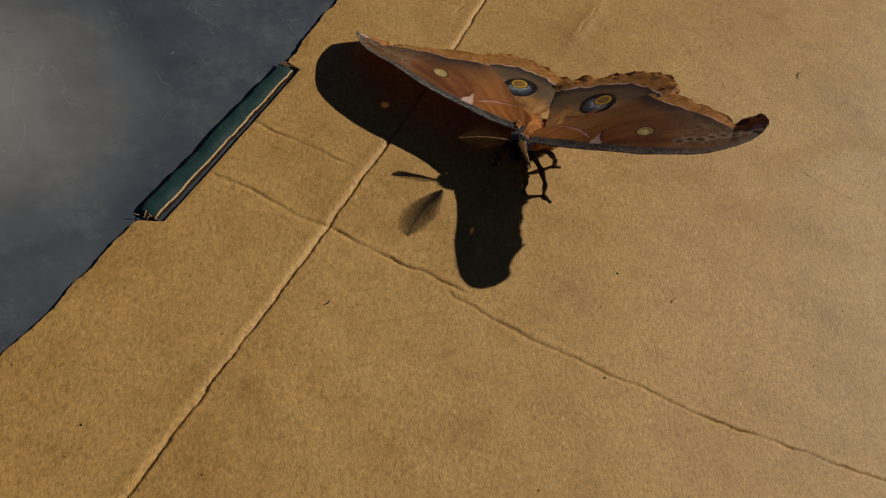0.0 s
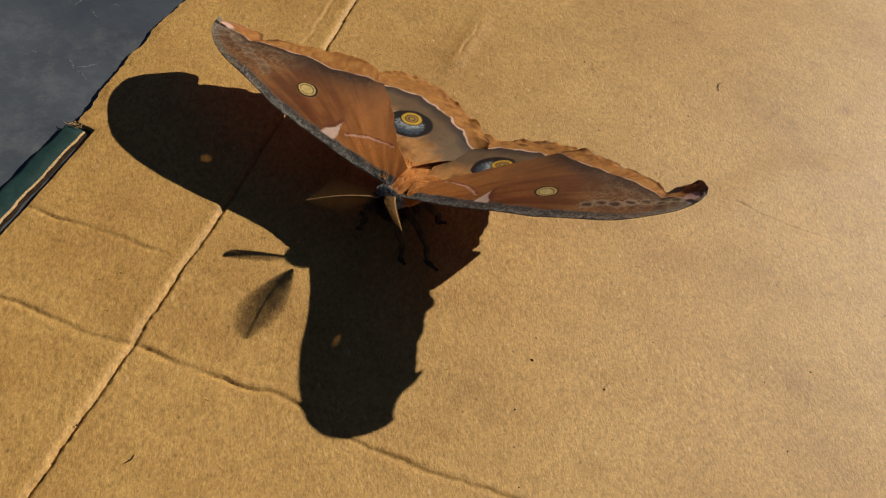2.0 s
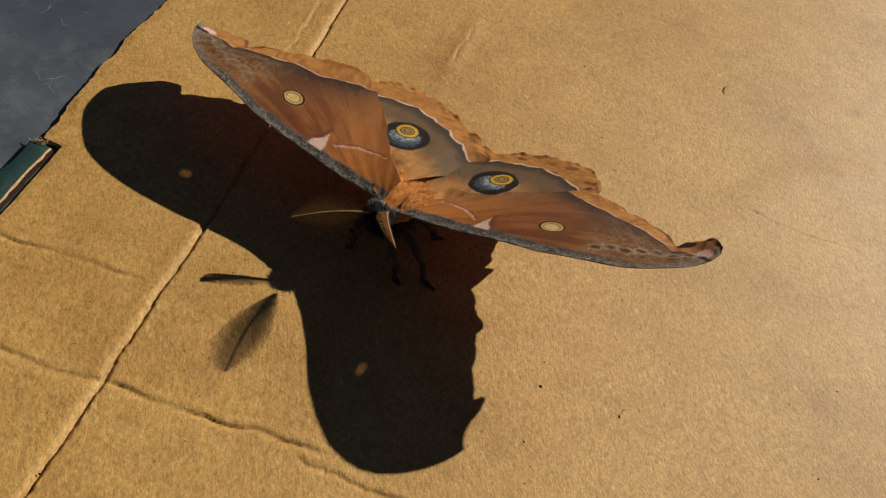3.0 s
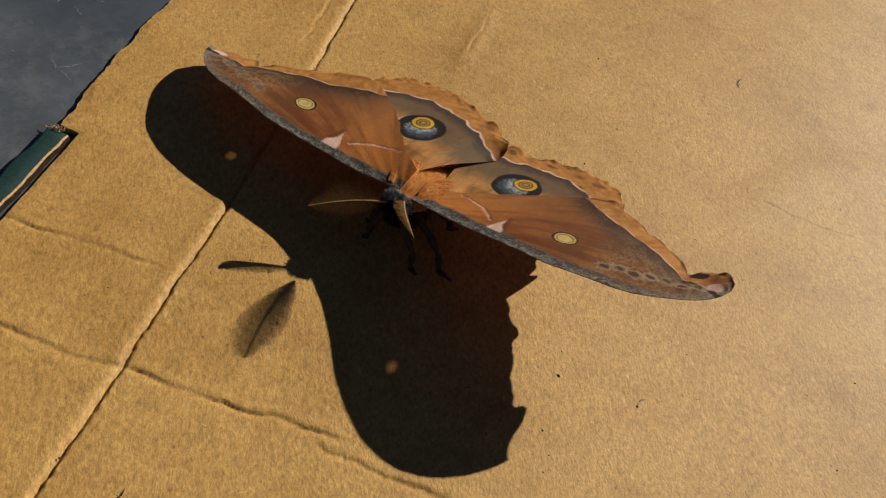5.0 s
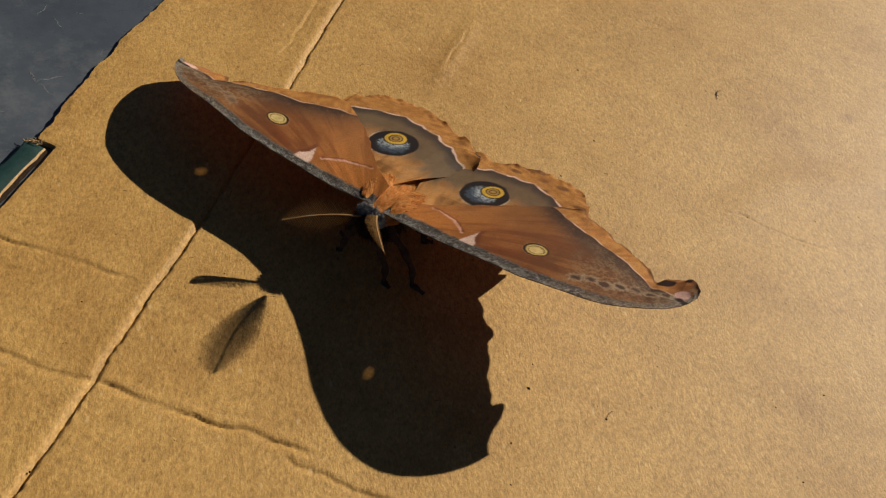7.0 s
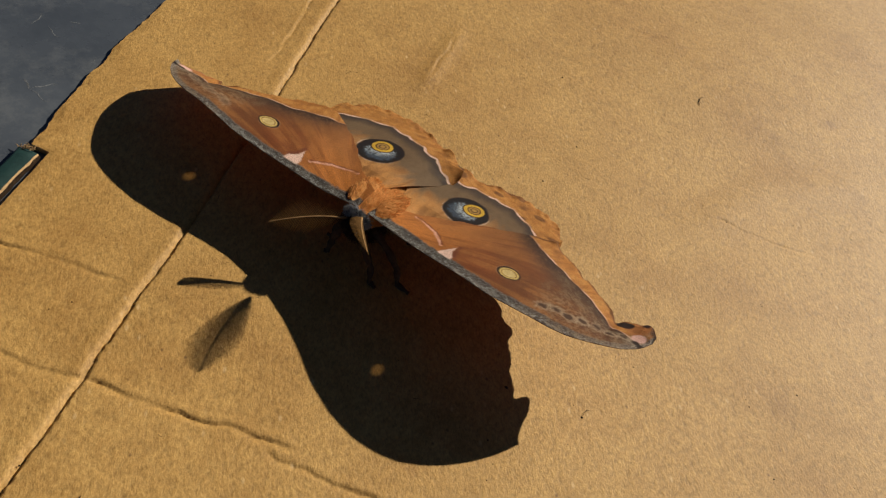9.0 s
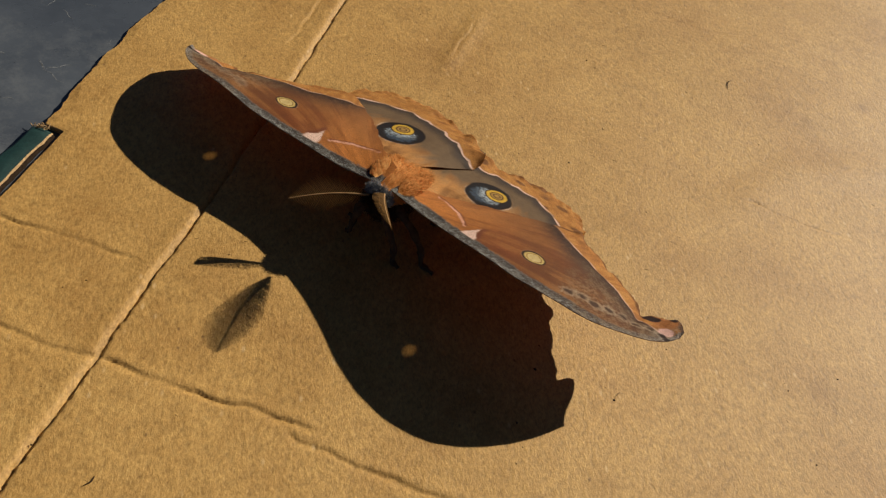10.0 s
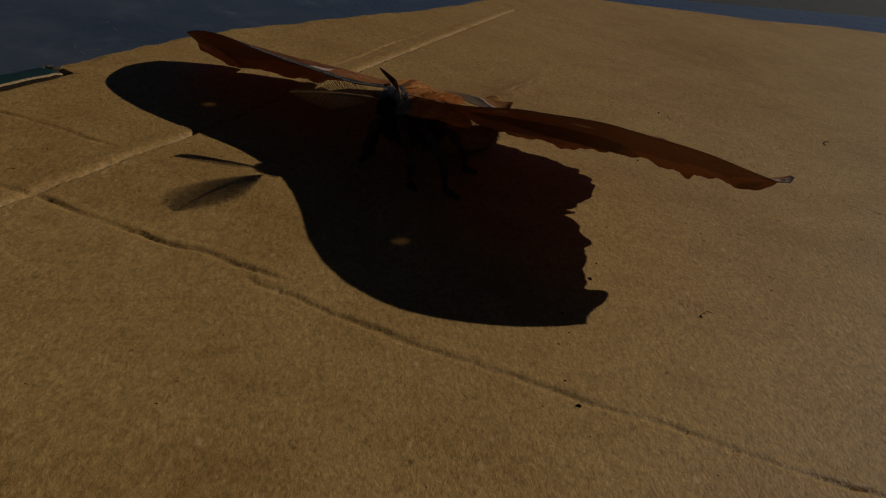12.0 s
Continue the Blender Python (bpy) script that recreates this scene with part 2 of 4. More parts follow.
def wave(x, y, scale, seed=1):
    """Smooth noise from 0 to 1 on arrays; scale is the size of its lumps."""
    g = lattice(seed)
    a, b = x / scale + 1000, y / scale + 1000
    i, j = np.floor(a).astype(int), np.floor(b).astype(int)
    u, v = a - i, b - j
    u, v = u * u * (3 - 2 * u), v * v * (3 - 2 * v)
    i, j = i % 256, j % 256
    return (g[i, j] * (1 - u) + g[i + 1, j] * u) * (1 - v) + (g[i, j + 1] * (1 - u) + g[i + 1, j + 1] * u) * v


def along(x, y, line):
    """Signed distance to a broken line (left of its way is plus) and how far along it, 0 to 1."""
    best, side, where = np.full(x.shape, 1e9), np.zeros(x.shape), np.zeros(x.shape)
    line = np.array(line, float)
    n = len(line) - 1
    for k in range(n):
        p, q = line[k], line[k + 1]
        d = q - p
        w = np.clip(((x - p[0]) * d[0] + (y - p[1]) * d[1]) / (d @ d), 0, 1)
        ex, ey = x - p[0] - w * d[0], y - p[1] - w * d[1]
        r = np.hypot(ex, ey)
        s = np.sign(d[0] * ey - d[1] * ex)
        hit = r < best
        best, side, where = np.where(hit, r, best), np.where(hit, s, side), np.where(hit, (k + w) / n, where)
    return best * np.where(side == 0, 1, side), where


# ---------------------------------------------------------------- the large structure
def ground():
    v = [(-400, -400, 0), (400, -400, 0), (400, 400, 0), (-400, 400, 0)]
    ob = new("ground", mesh_of("ground", v, [(0, 1, 2, 3)], ASPHALT))
    ob.location = (0, 0, -0.85)
    return tagged(ob, "dark grey asphalt ground far below the panel", "ground", kind="structure")


def painted_panel():
    """The painted box whose top the board lies on, its far rim turned to the board's far edge."""
    bm = bmesh.new()
    bmesh.ops.create_cube(bm, size=1.0)
    bmesh.ops.scale(bm, vec=(1.6, 1.3, 0.8478), verts=bm.verts)
    rim = [e for e in bm.edges if all(v.co.z > 0 for v in e.verts)]
    bmesh.ops.bevel(bm, geom=rim, offset=0.018, segments=6, profile=0.5, affect="EDGES")
    me = bpy.data.meshes.new("painted_panel")
    bm.to_mesh(me)
    bm.free()
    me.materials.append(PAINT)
    smooth(me)
    ob = new("painted_panel", me)
    turn = 38.0
    far = Vector((0.325, 0.545, 0))
    ob.matrix_basis = Matrix.Translation(far) @ pose(0, 0, 0, 0, 0, turn) @ pose(0, -0.65, (BASE - 0.05) * MM - 0.4239)
    return tagged(ob, "scratched dusty blue-grey painted metal panel under the cardboard", "panel", kind="structure")


# edge of the board, from its near end to its far end: y and x in mm
EDGE = [(-240, -140), (-90, -82), (-57.5, -68.2), (-48.5, -63.7), (-28.1, -56.7), (-11.0, -49.3), (-9.6, -42.9), (61.6, -17.2), (63.4, -21.0), (71.5, -19.3), (78.2, -18.0), (85.3, -15.5), (98.5, -11.3), (107.4, -8.4), (118, -4.6), (131, 0.4), (159, 17), (208, 46.5), (330, 98)]
FAR = [(-60, 250), (98, 326), (162, 356), (210, 382), (251, 402), (308, 444), (540, 560)]


def cardboard_sheet():
    rows = np.concatenate([np.arange(-240, -96, 6.0), np.arange(-96, 150, 0.37), np.arange(150, 200, 1.0), np.linspace(200, 330, 40)])
    cols = np.concatenate([np.arange(0, 250, 0.37), np.linspace(250, 520, 45)])
    v, s = np.meshgrid(rows, cols, indexing="ij")
    ey, ex = np.array(EDGE).T
    left = np.interp(v, ey, ex)
    slot = (v > -10.4) & (v < 62.4)
    ragged = (wave(v, v * 0, 7.0, 3) - 0.5) * 1.3 + (wave(v, v * 0, 2.1, 4) - 0.5) * 0.35 + (wave(v, v * 0, 0.7, 9) - 0.5) * 0.2
    left = left + np.where(slot, 0.15, 1.0) * ragged
    # away from the edge the mesh follows a plain line, without the slot and the ragged rim
    plain_line = [e for e in EDGE if not -10.5 < e[0] < 70]
    base = np.interp(v, [e[0] for e in plain_line], [e[1] for e in plain_line])
    x = base + s + (left - base) * np.clip(1 - s / 24, 0, 1) ** 1.5
    fx, fy = np.array(FAR).T
    y = np.where(v > 200, 200 + (v - 200) / 130 * (np.interp(x, fx, fy) + (wave(x, x * 0, 2.5, 5) - 0.5) * 1.2 - 200), v)
    h = np.zeros_like(x)
    # the long scored crease: a wide lit wall and a steep dark one
    d, w = along(x, y, CREASE)
    jog = np.floor(w * 62)
    d = -d + 0.7 * (np.sin(jog * 12.9898) * 43758.5453 % 1 - 0.5) * 0.8 + (wave(x, y, 1.1, 7) - 0.5) * 0.25
    deep = 0.40 + 0.3 * wave(x, y, 9.0, 8)
    h -= deep * np.where(d < 0, np.clip(1 + d / 1.25, 0, 1) ** 1.3, np.clip(1 - d / 0.6, 0, 1))
    h -= (0.15 + 0.5 * wave(x, y, 6.0, 62)) * np.clip(1 - np.abs(d - 0.25) / 0.46, 0, 1)
    h += 0.12 * np.exp(-((d + 2.4) / 1.3) ** 2)
    for line, depth, wide, ends in CRACKS:
        d, w = along(x, y, line)
        d = d + (wave(x, y, 5.0, 11) - 0.5) * 1.1 + (wave(x, y, 1.8, 12) - 0.5) * 0.45
        fade = np.clip(np.minimum(w, 1 - w) / ends, 0, 1) * (0.35 + 0.9 * wave(x, y, 7.0, 13))
        cut = np.where(d > 0, np.clip(1 - d / (0.42 * wide), 0, 1), np.clip(1 + d / (1.2 * wide), 0, 1))
        h -= 0.85 * depth * fade * cut + 0.95 * depth * fade * np.clip(1 - np.abs(d - 0.2) / 0.55, 0, 1) * step(wave(x, y, 6.0, 63) - 0.5, 0.3)
        h += 0.35 * depth * fade * np.exp(-((d - 1.3 * wide) / (1.1 * wide)) ** 2)
    for line, tall, wide in SOFT_FOLDS:
        d, w = along(x, y, line)
        h += tall * np.exp(-(d / wide) ** 2) * np.clip(np.minimum(w, 1 - w) / 0.2, 0, 1)
    h += (wave(x, y, 70, 14) - 0.5) * 0.8 + (wave(x, y, 22, 15) - 0.5) * 0.22 + (wave(x, y, 6, 16) - 0.5) * 0.05
    h -= np.clip(1 - s / 2.0, 0, 1) * 0.35 * wave(x, y, 5, 17)
    top = np.stack([x, y, np.minimum(h, 0.9)], -1)
    # a rim of raw board down to the panel, all round
    low = top.copy()
    low[..., 2] = BASE
    rim = [np.concatenate([low[:, :1], top, low[:, -1:]], 1)]
    ring = rim[0]
    first, last = ring[:1].copy(), ring[-1:].copy()
    first[..., 2], last[..., 2] = BASE, BASE
    me = grid_mesh("cardboard_sheet", np.concatenate([first, ring, last], 0) * MM, KRAFT)
    me.materials.append(RAW)
    nr, nc = ring.shape[0] + 2, ring.shape[1]
    index = np.zeros((nr - 1, nc - 1), np.int32)
    index[:, 0], index[:, -1], index[0], index[-1] = 1, 1, 1, 1
    me.polygons.foreach_set("material_index", index.reshape(-1))
    smooth(me)
    me.set_sharp_from_angle(angle=radians(55))
    ob = new("cardboard_sheet", me)
    return tagged(ob, "creased tan corrugated cardboard sheet lying on the painted panel", "cardboard")


CREASE = [(-100, -265), (-32.4, -85.3), (-20.0, -52.9), (-8.5, -23.3), (0.3, 0.4), (5.2, 14.6), (14.5, 38.0), (32.7, 90.3), (45.0, 128.0), (90, 260)]
CRACKS = [
    ([(-35, 10.6), (-23.5, 8.0), (-13.2, 4.2), (-2.9, 1.2), (0.3, 0.4)], 0.27, 1.2, 0.05),
    ([(-29, 35.0), (-16.0, 31.1), (-5.2, 28.1), (5.2, 25.2)], 0.25, 1.0, 0.1),
    ([(1.0, 0.2), (12.5, -3.3), (21.1, -6.5), (31.2, -8.6), (42.5, -12.4)], 0.40, 1.0, 0.04),
    ([(36.6, -13.0), (43.4, -16.0), (51.9, -20.1), (60.3, -22.9), (72.1, -26.8), (83.6, -29.5), (95.7, -32.8)], 0.36, 1.0, 0.04),
    ([(93, -32.2), (105.9, -35.2), (117.3, -38.8), (131.6, -40.9), (149.0, -43.8), (185, -50)], 0.30, 0.9, 0.06),
    ([(31.4, 110.0), (35.3, 117.9), (39.4, 130.5), (43, 144), (60, 190)], 0.25, 0.7, 0.08),
    ([(160, 74), (170.6, 72.1), (184, 66), (204, 62)], 0.17, 0.7, 0.3),
    ([(80, 116), (86.0, 128.5), (93, 144)], 0.20, 1.0, 0.3),
    ([(140.2, 169.5), (160.6, 169.0), (178, 164), (205, 160)], 0.14, 1.0, 0.2),
]
SOFT_FOLDS = [
    ([(76, 108), (86.0, 128.5), (96, 150)], 0.5, 3.0),
    ([(150, 60), (190, 90), (240, 100)], 0.35, 7.0),
    ([(-60, -60), (-30, -45), (10, -62)], 0.3, 6.0),
]


def green_strip():
    """A narrow printed tab in the slot at the board's edge, with its raw tan side to the slot."""
    thing = new("green_strip")
    tagged(thing, "narrow dark green printed cardboard strip with raw tan edge", "cardboard strip")
    n, m = 120, 10
    t = np.linspace(0, 1, n)
    inner = np.stack([-45.6 + 26.0 * t, -9.0 + 69.8 * t], -1)
    outer = np.stack([-50.0 + 26.0 * t, -7.6 + 69.6 * t], -1)
    outer += ((wave(t * 75, t * 0, 4, 21) - 0.5) * 0.7)[:, None] * np.array([0.93, -0.36])
    inner += ((wave(t * 75, t * 0, 3, 23) - 0.5) * 0.35)[:, None] * np.array([0.93, -0.36])
    pts = np.zeros((n, m + 2, 3))
    for k, a in enumerate(np.linspace(0, 1, m)):
        pts[:, k + 1, :2] = outer * (1 - a) + inner * a
        pts[:, k + 1, 2] = 0.25 + 0.2 * math.sin(a * math.pi) + (wave(t * 75, t * 0 + 9 * a, 5, 22) - 0.5) * 0.3 - 0.5 * np.clip((0.03 - t) / 0.03, 0, 1) - 0.5 * np.clip((t - 0.97) / 0.03, 0, 1)
    pts[:, 0], pts[:, -1] = pts[:, 1], pts[:, -2]
    pts[:, 0, 2] = BASE
    pts = pts[:, :-1]
    cap0, cap1 = pts[:1].copy(), pts[-1:].copy()
    cap0[..., 2], cap1[..., 2] = BASE, BASE
    part("printed_face", smooth(grid_mesh("printed_face", np.concatenate([cap0, pts, cap1]) * MM, GREEN)), thing, "dark green printed face")
    cut = np.zeros((n, 4, 3))
    edge = pts[:, -1]
    for k, (side, z) in enumerate(((0.0, 0.02), (0.40, -0.30), (0.6, -0.8), (0.8, BASE))):
        cut[:, k, :2] = edge[:, :2] + np.array([0.93, -0.36]) * (side + (wave(t * 75, t * 0 + k, 1.5, 24) - 0.5)[:, None] * 0.3 * (k > 0))
        cut[:, k, 2] = edge[:, 2] + z if k < 2 else z
    part("cut_edge", grid_mesh("cut_edge", cut[:, :2] * MM, RAW), thing, "raw tan cut edge")
    # a black band put in for the shade in the gap below the edge
    part("gap_shade", grid_mesh("gap_shade", cut[:, 1:] * MM, DIRT_AND_SHADE), thing, "black band for the shaded gap under the tan edge")
    rnd = random.Random(31)
    for centre, count in (((-22.0, 62.2), 26), ((-47.2, -9.0), 12)):
        v, f = [], []
        for _ in range(count):
            p = Vector((centre[0] + rnd.gauss(0, 1.1), centre[1] + rnd.gauss(0, 0.5), rnd.uniform(-0.9, 0.3)))
            q = p + Vector((rnd.gauss(0, 1.0), rnd.gauss(0, 1.0), rnd.uniform(-0.3, 0.7)))
            a, b = tube([p, p.lerp(q, 0.6) + Vector((0, 0, 0.2)), q], [0.16, 0.12, 0.05], 5)
            f += [tuple(i + len(v) for i in face) for face in b]
            v += a
        part("frayed_end", mesh_of("frayed_end", v, f, RAW), thing, "frayed torn paper fibres")
    return thing




# ---------------------------------------------------------------- the moth
YAW = -39.4
HINGE = (53.88, 40.07, 17.14)
moth = new("moth")
tagged(moth, "tawny giant silk moth with large eyespots standing on cardboard", "moth")
moth.matrix_basis = pose(HINGE[0] * MM, HINGE[1] * MM, HINGE[2] * MM, 0, 0, YAW)

FORE_LEAD = [(-2.5, 1.0), (3, 0.4), (8, -0.2), (16, -1.2), (25, -2.5), (33, -3.3), (41, -2.8), (47, -1.7), (51, -0.3), (55, 2.2), (58.5, 5.2), (61.5, 8.6), (64, 12.6), (65.6, 16.6), (66, 18.3)]
FORE_BACK = [(-2.5, 7.0), (4.4, 12.0), (16, 24.3), (26, 33.5), (31, 36.2), (36, 34.8), (42, 32.2), (50, 26.6), (54, 24.0), (55.8, 22.6), (56.4, 19.6), (57.0, 22.5), (58.4, 23.9), (60.4, 24.2), (62.4, 23.2), (64, 21.5), (65.5, 19.5), (66, 18.6)]
HIND_LEAD = [(-8.8, 38.0), (-5, 25), (-2, 14), (0, 6.5), (8, 6.5), (20, 14.0), (28, 19.5), (32.4, 26), (33.4, 40)]
HIND_BACK = [(-8.8, 38.6), (-7.5, 42.4), (-4, 44.6), (1, 47.0), (6, 49.6), (12, 52.0), (18, 52.8), (24, 51.8), (28.5, 48.8), (31, 45), (33.4, 40.8)]
# height of each forewing over its plane along the front edge and along the back edge
LIFTS = {
    1: ([(-3, -1.50), (0, -1.53), (8, -1.44), (17, -0.57), (20, -0.16), (25, 0.51), (33, 0.88), (36, 1.15), (41, 1.56), (47, 1.31), (50, 1.09), (53, 1.15), (59, 0.87), (60, 0.70), (63, -0.41), (66, -0.38)],
        [(-3, -1.10), (0, -1.23), (4, -1.42), (16, -1.88), (20, -1.87), (28, -1.68), (32, -1.22), (36, -1.87), (42, -2.50), (50, -1.79), (57, -2.94), (60, -2.86), (62, -2.14), (66, 0.16)]),
    -1: ([(-3, -2.40), (0, -2.56), (8, -2.90), (17, -1.45), (20, -1.10), (25, -0.38), (33, 0.84), (36, 1.48), (41, 2.37), (47, 2.80), (50, 2.74), (53, 2.62), (59, 2.08), (60, 1.96), (63, 2.18), (66, 0.90)],
        [(-3, -0.11), (0, -0.28), (4, -0.54), (16, -1.63), (20, -1.77), (31, -2.15), (36, -3.33), (42, -4.52), (50, -4.58), (57, -4.00), (60, -4.10), (62, -4.26), (66, -1.34)]),
}
TIP_SWEEP = {1: 0.0, -1: -5.9}      # how far each wing tip is carried forward
BACK_TRIM = {1: 0.0, -1: 2.5}      # how much shorter the inner corner of each forewing is


def swept(table, side):
    return [(u, v + TIP_SWEEP[side] * min(max((u - 42) / 24, 0), 1) ** 1.5 - BACK_TRIM[side] * max(0, 1 - abs(u - 32) / 15) * (v > 20)) for u, v in table]


def sweep(u, side):
    return TIP_SWEEP[side] * np.clip((u - 42) / 24, 0, 1) ** 1.5


def curve(table, u):
    a = np.array(table, float)
    # monotone-ish smooth interpolation: linear on a fine, lightly blurred table
    f = np.linspace(a[0, 0], a[-1, 0], 400)
    g = np.interp(f, a[:, 0], a[:, 1])
    k = np.hanning(17)
    k /= k.sum()
    g = np.convolve(np.pad(g, 8, mode="edge"), k, "valid")
    return np.interp(u, f, g)


def gentle(table, u):
    """As curve(), with the corners of the table rounded over a centimetre and more."""
    a = np.array(table, float)
    f = np.linspace(a[0, 0], a[-1, 0], 400)
    k = np.hanning(75)
    k /= k.sum()
    g = np.convolve(np.pad(np.interp(f, a[:, 0], a[:, 1]), 37, mode="reflect", reflect_type="odd"), k, "valid")
    return np.interp(u, f, g)


def blend(base, colour, amount):
    a = np.clip(amount, 0, 1)[..., None]
    return base * (1 - a) + np.array(colour, float) * a


def band(d, wide, soft=0.3):
    """1 within wide of d = 0, falling off over soft."""
    return np.clip((wide - np.abs(d)) / soft + 0.5, 0, 1)


def step(d, soft=0.5):
    return np.clip(d / soft + 0.5, 0, 1)


def ring_of(u, v, centre, turn=0.0, squeeze=1.0):
    a, b = u - centre[0], v - centre[1]
    c, s = math.cos(turn), math.sin(turn)
    return np.hypot(a * c + b * s, (b * c - a * s) / squeeze)


FORE_EYE = (31.9, 8.5)
PM_LINE = [(-3, 48), (20, 36.0), (26, 32.4), (30, 28.8), (34, 26.4), (41, 24.4), (49.4, 19.6), (57, 16.0), (61, 14.8), (68, 13.0)]
H_LINE = [(-10, 35.0), (-4, 36.2), (2, 39.2), (7.5, 41.2), (12, 42.4), (17, 42.2), (22, 40.2), (26, 36.5), (33, 30)]


def fore_pattern(u, v, side):
    j = (wave(u, v, 2.2, 31) - 0.5)
    f = (wave(u, v, 0.55, 32) - 0.5)
    fine = (wave(u, v, 0.30, 38) - 0.5)
    cloud = (wave(u, v, 7.0, 61) - 0.5)
    ray = np.arctan2(v + 3, u + 5)
    streak = 0.6 * (wave(ray * 46, np.hypot(u, v) * 0.3, 2.0, 62) - 0.5) + 0.6 * (wave(ray * 120, np.hypot(u, v) * 0.2, 2.0, 60) - 0.5)
    lead = v - curve(FORE_LEAD, u) + j * 0.5 + 0.5 * fine
    back = curve(FORE_BACK, u) - v
    col = np.zeros(u.shape + (3,)) + np.array((0.34, 0.128, 0.030))
    # warm pale base, tan middle, deep red-brown behind the wedge, duller towards the tip
    col = blend(col, (0.78, 0.325, 0.070), step(15 - u + 0.3 * v + 2.5 * j, 8))
    col = blend(col, (0.48, 0.218, 0.062), 0.85 * step(v - 10 - 0.1 * u + 4 * cloud, 9) * step(30 - u + 4 * j, 10))
    col = blend(col, (0.26, 0.075, 0.017), 0.8 * step(u - 19.2 - 0.3 * j, 1.2) * np.clip((36 - u) / 12, 0, 1) * step(v - 0.5, 2) * np.clip((16 - v) / 8, 0, 1))
    col = blend(col, (0.200, 0.088, 0.030), 0.9 * step(u - 34 + 4 * cloud, 12))
    col = blend(col, (0.50, 0.235, 0.066), 0.55 * np.clip(streak * 3.2, 0, 1) * step(u - 8, 8))
    col = blend(col, (0.20, 0.066, 0.017), 0.50 * np.clip(-streak * 3.0, 0, 1) * step(u - 4, 8))
    col = blend(col, (0.19, 0.085, 0.030), 0.35 * np.clip(cloud * 3.0, 0, 1) * step(u - 14, 8))
    col = blend(col, (0.56, 0.27, 0.080), 0.25 * np.clip(-cloud * 2.5, 0, 1))
    pm = v - curve(PM_LINE, u) + (wave(u, v, 3.5, 33) - 0.5) * 1.3 + 0.5 * j
    if side < 0:      # margin line shifted on this wing to fit the camera's view
        pm = pm + np.interp(u, [20, 34, 46, 55, 66], [5.5, 5.0, 3.5, 0.6, 0])
    grey = np.clip(1 + pm / 11.0, 0, 1) * (pm < 0) * step(u - 22, 8)
    col = blend(col, (0.125, 0.085, 0.050), grey * 0.9)
    col = blend(col, (0.042, 0.028, 0.019), np.clip(grey * 1.15, 0, 1) ** 2 * 0.9 * step(fine + 0.5 * f + 0.30 * grey - 0.02, 0.2))
    col = col * np.array((0.72, 0.615, 0.57))
    margin = step(pm - 0.8, 0.4)
    col = blend(col, (0.44, 0.185, 0.040), margin)
    fold = (wave(u * 0.8 - v * 0.5, u * 0.25 + v * 0.12, 0.9, 63) - 0.5)
    col = blend(col, (0.62, 0.33, 0.090), margin * 0.45 * np.clip(fold * 3, 0, 1))
    col = blend(col, (0.20, 0.078, 0.020), margin * 0.55 * np.clip(-fold * 3 - 0.15, 0, 1))
    col = blend(col, (0.10, 0.040, 0.014), margin * 0.7 * step(1.0 - back + 1.2 * j, 0.9))
    col = blend(col, (0.70, 0.46, 0.34), band(pm - 0.70, 0.26, 0.3) * (0.25 + 0.75 * step(wave(u, v, 2.4, 35) - 0.42, 0.25)))
    col = blend(col, (0.040, 0.020, 0.014), band(pm - 0.10, 0.26, 0.3))
    # frosted grey front edge of fine black and white scales, ragged on its inner side
    wide = np.interp(u, [-3, 6, 20, 34, 45, 60, 67], [2.8, 3.6, 3.5, 3.3, 3.2, 2.5, 2.0])
    wide = wide * (1.0 if side > 0 else 0.82)
    front = step(wide - lead + 0.7 * fine + 0.5 * f, 0.8)
    deep = np.clip(lead / wide, 0, 1)
    salt = wave(u, v, 0.17, 64) - 0.5
    col = blend(col, (0.225, 0.218, 0.190), front)
    col = blend(col, (0.45, 0.44, 0.40), front * step(salt + 0.4 * fine - 0.12, 0.3) * 0.45)
    col = blend(col, (0.085, 0.078, 0.066), front * step(deep - 0.5 + 0.8 * f + 0.6 * j, 0.3) * 0.6)
    col = blend(col, (0.024, 0.021, 0.020), front * step(-salt - 0.5 * fine - 0.5 * j - 0.12 + 0.34 * deep, 0.2) * 0.88)
    col = blend(col, (0.010, 0.009, 0.009), step(0.35 - lead, 0.3) * 0.8)
    # mottled tip: fine grey-tan scales and a row of small dark clouds
    tip = step(u - 41 + 3 * j, 7) * step(-pm - 0.8, 2)
    col = blend(col, (0.31, 0.215, 0.115), tip * 0.5 * step(salt + 0.8 * f + 0.5 * j - 0.10, 0.2))
    col = blend(col, (0.075, 0.040, 0.020), tip * 0.5 * step(-salt - 0.9 * f - 0.12, 0.15))
    for k in range(7):
        c = (42.7 + 2.9 * k, 4.4 + 1.1 * k + 0.10 * k * k + 0.6 * math.sin(k * 2.1))
        col = blend(col, (0.40, 0.30, 0.19), (0.6 if side > 0 else 0.35) * step(1.9 - ring_of(u, v, c, 0.5, 0.8) + 1.1 * f + 0.9 * j, 0.9) * step(salt + 0.25, 0.3))
        col = blend(col, (0.040, 0.020, 0.012), (0.9 if side > 0 else 0.4) * step(1.0 + 0.25 * math.sin(k * 3.7) - ring_of(u, v, c, 0.5, 0.8) + 0.9 * f + 0.5 * j, 0.6))
    end = step(u - 61.5 + 1.5 * j, 2.0)
    col = blend(col, (0.34, 0.29, 0.22), end * 0.6 * step(salt + 0.1, 0.3))
    col = blend(col, (0.42, 0.17, 0.05), step(2.8 - ring_of(u, v, (61.4, 20.2)), 0.8))
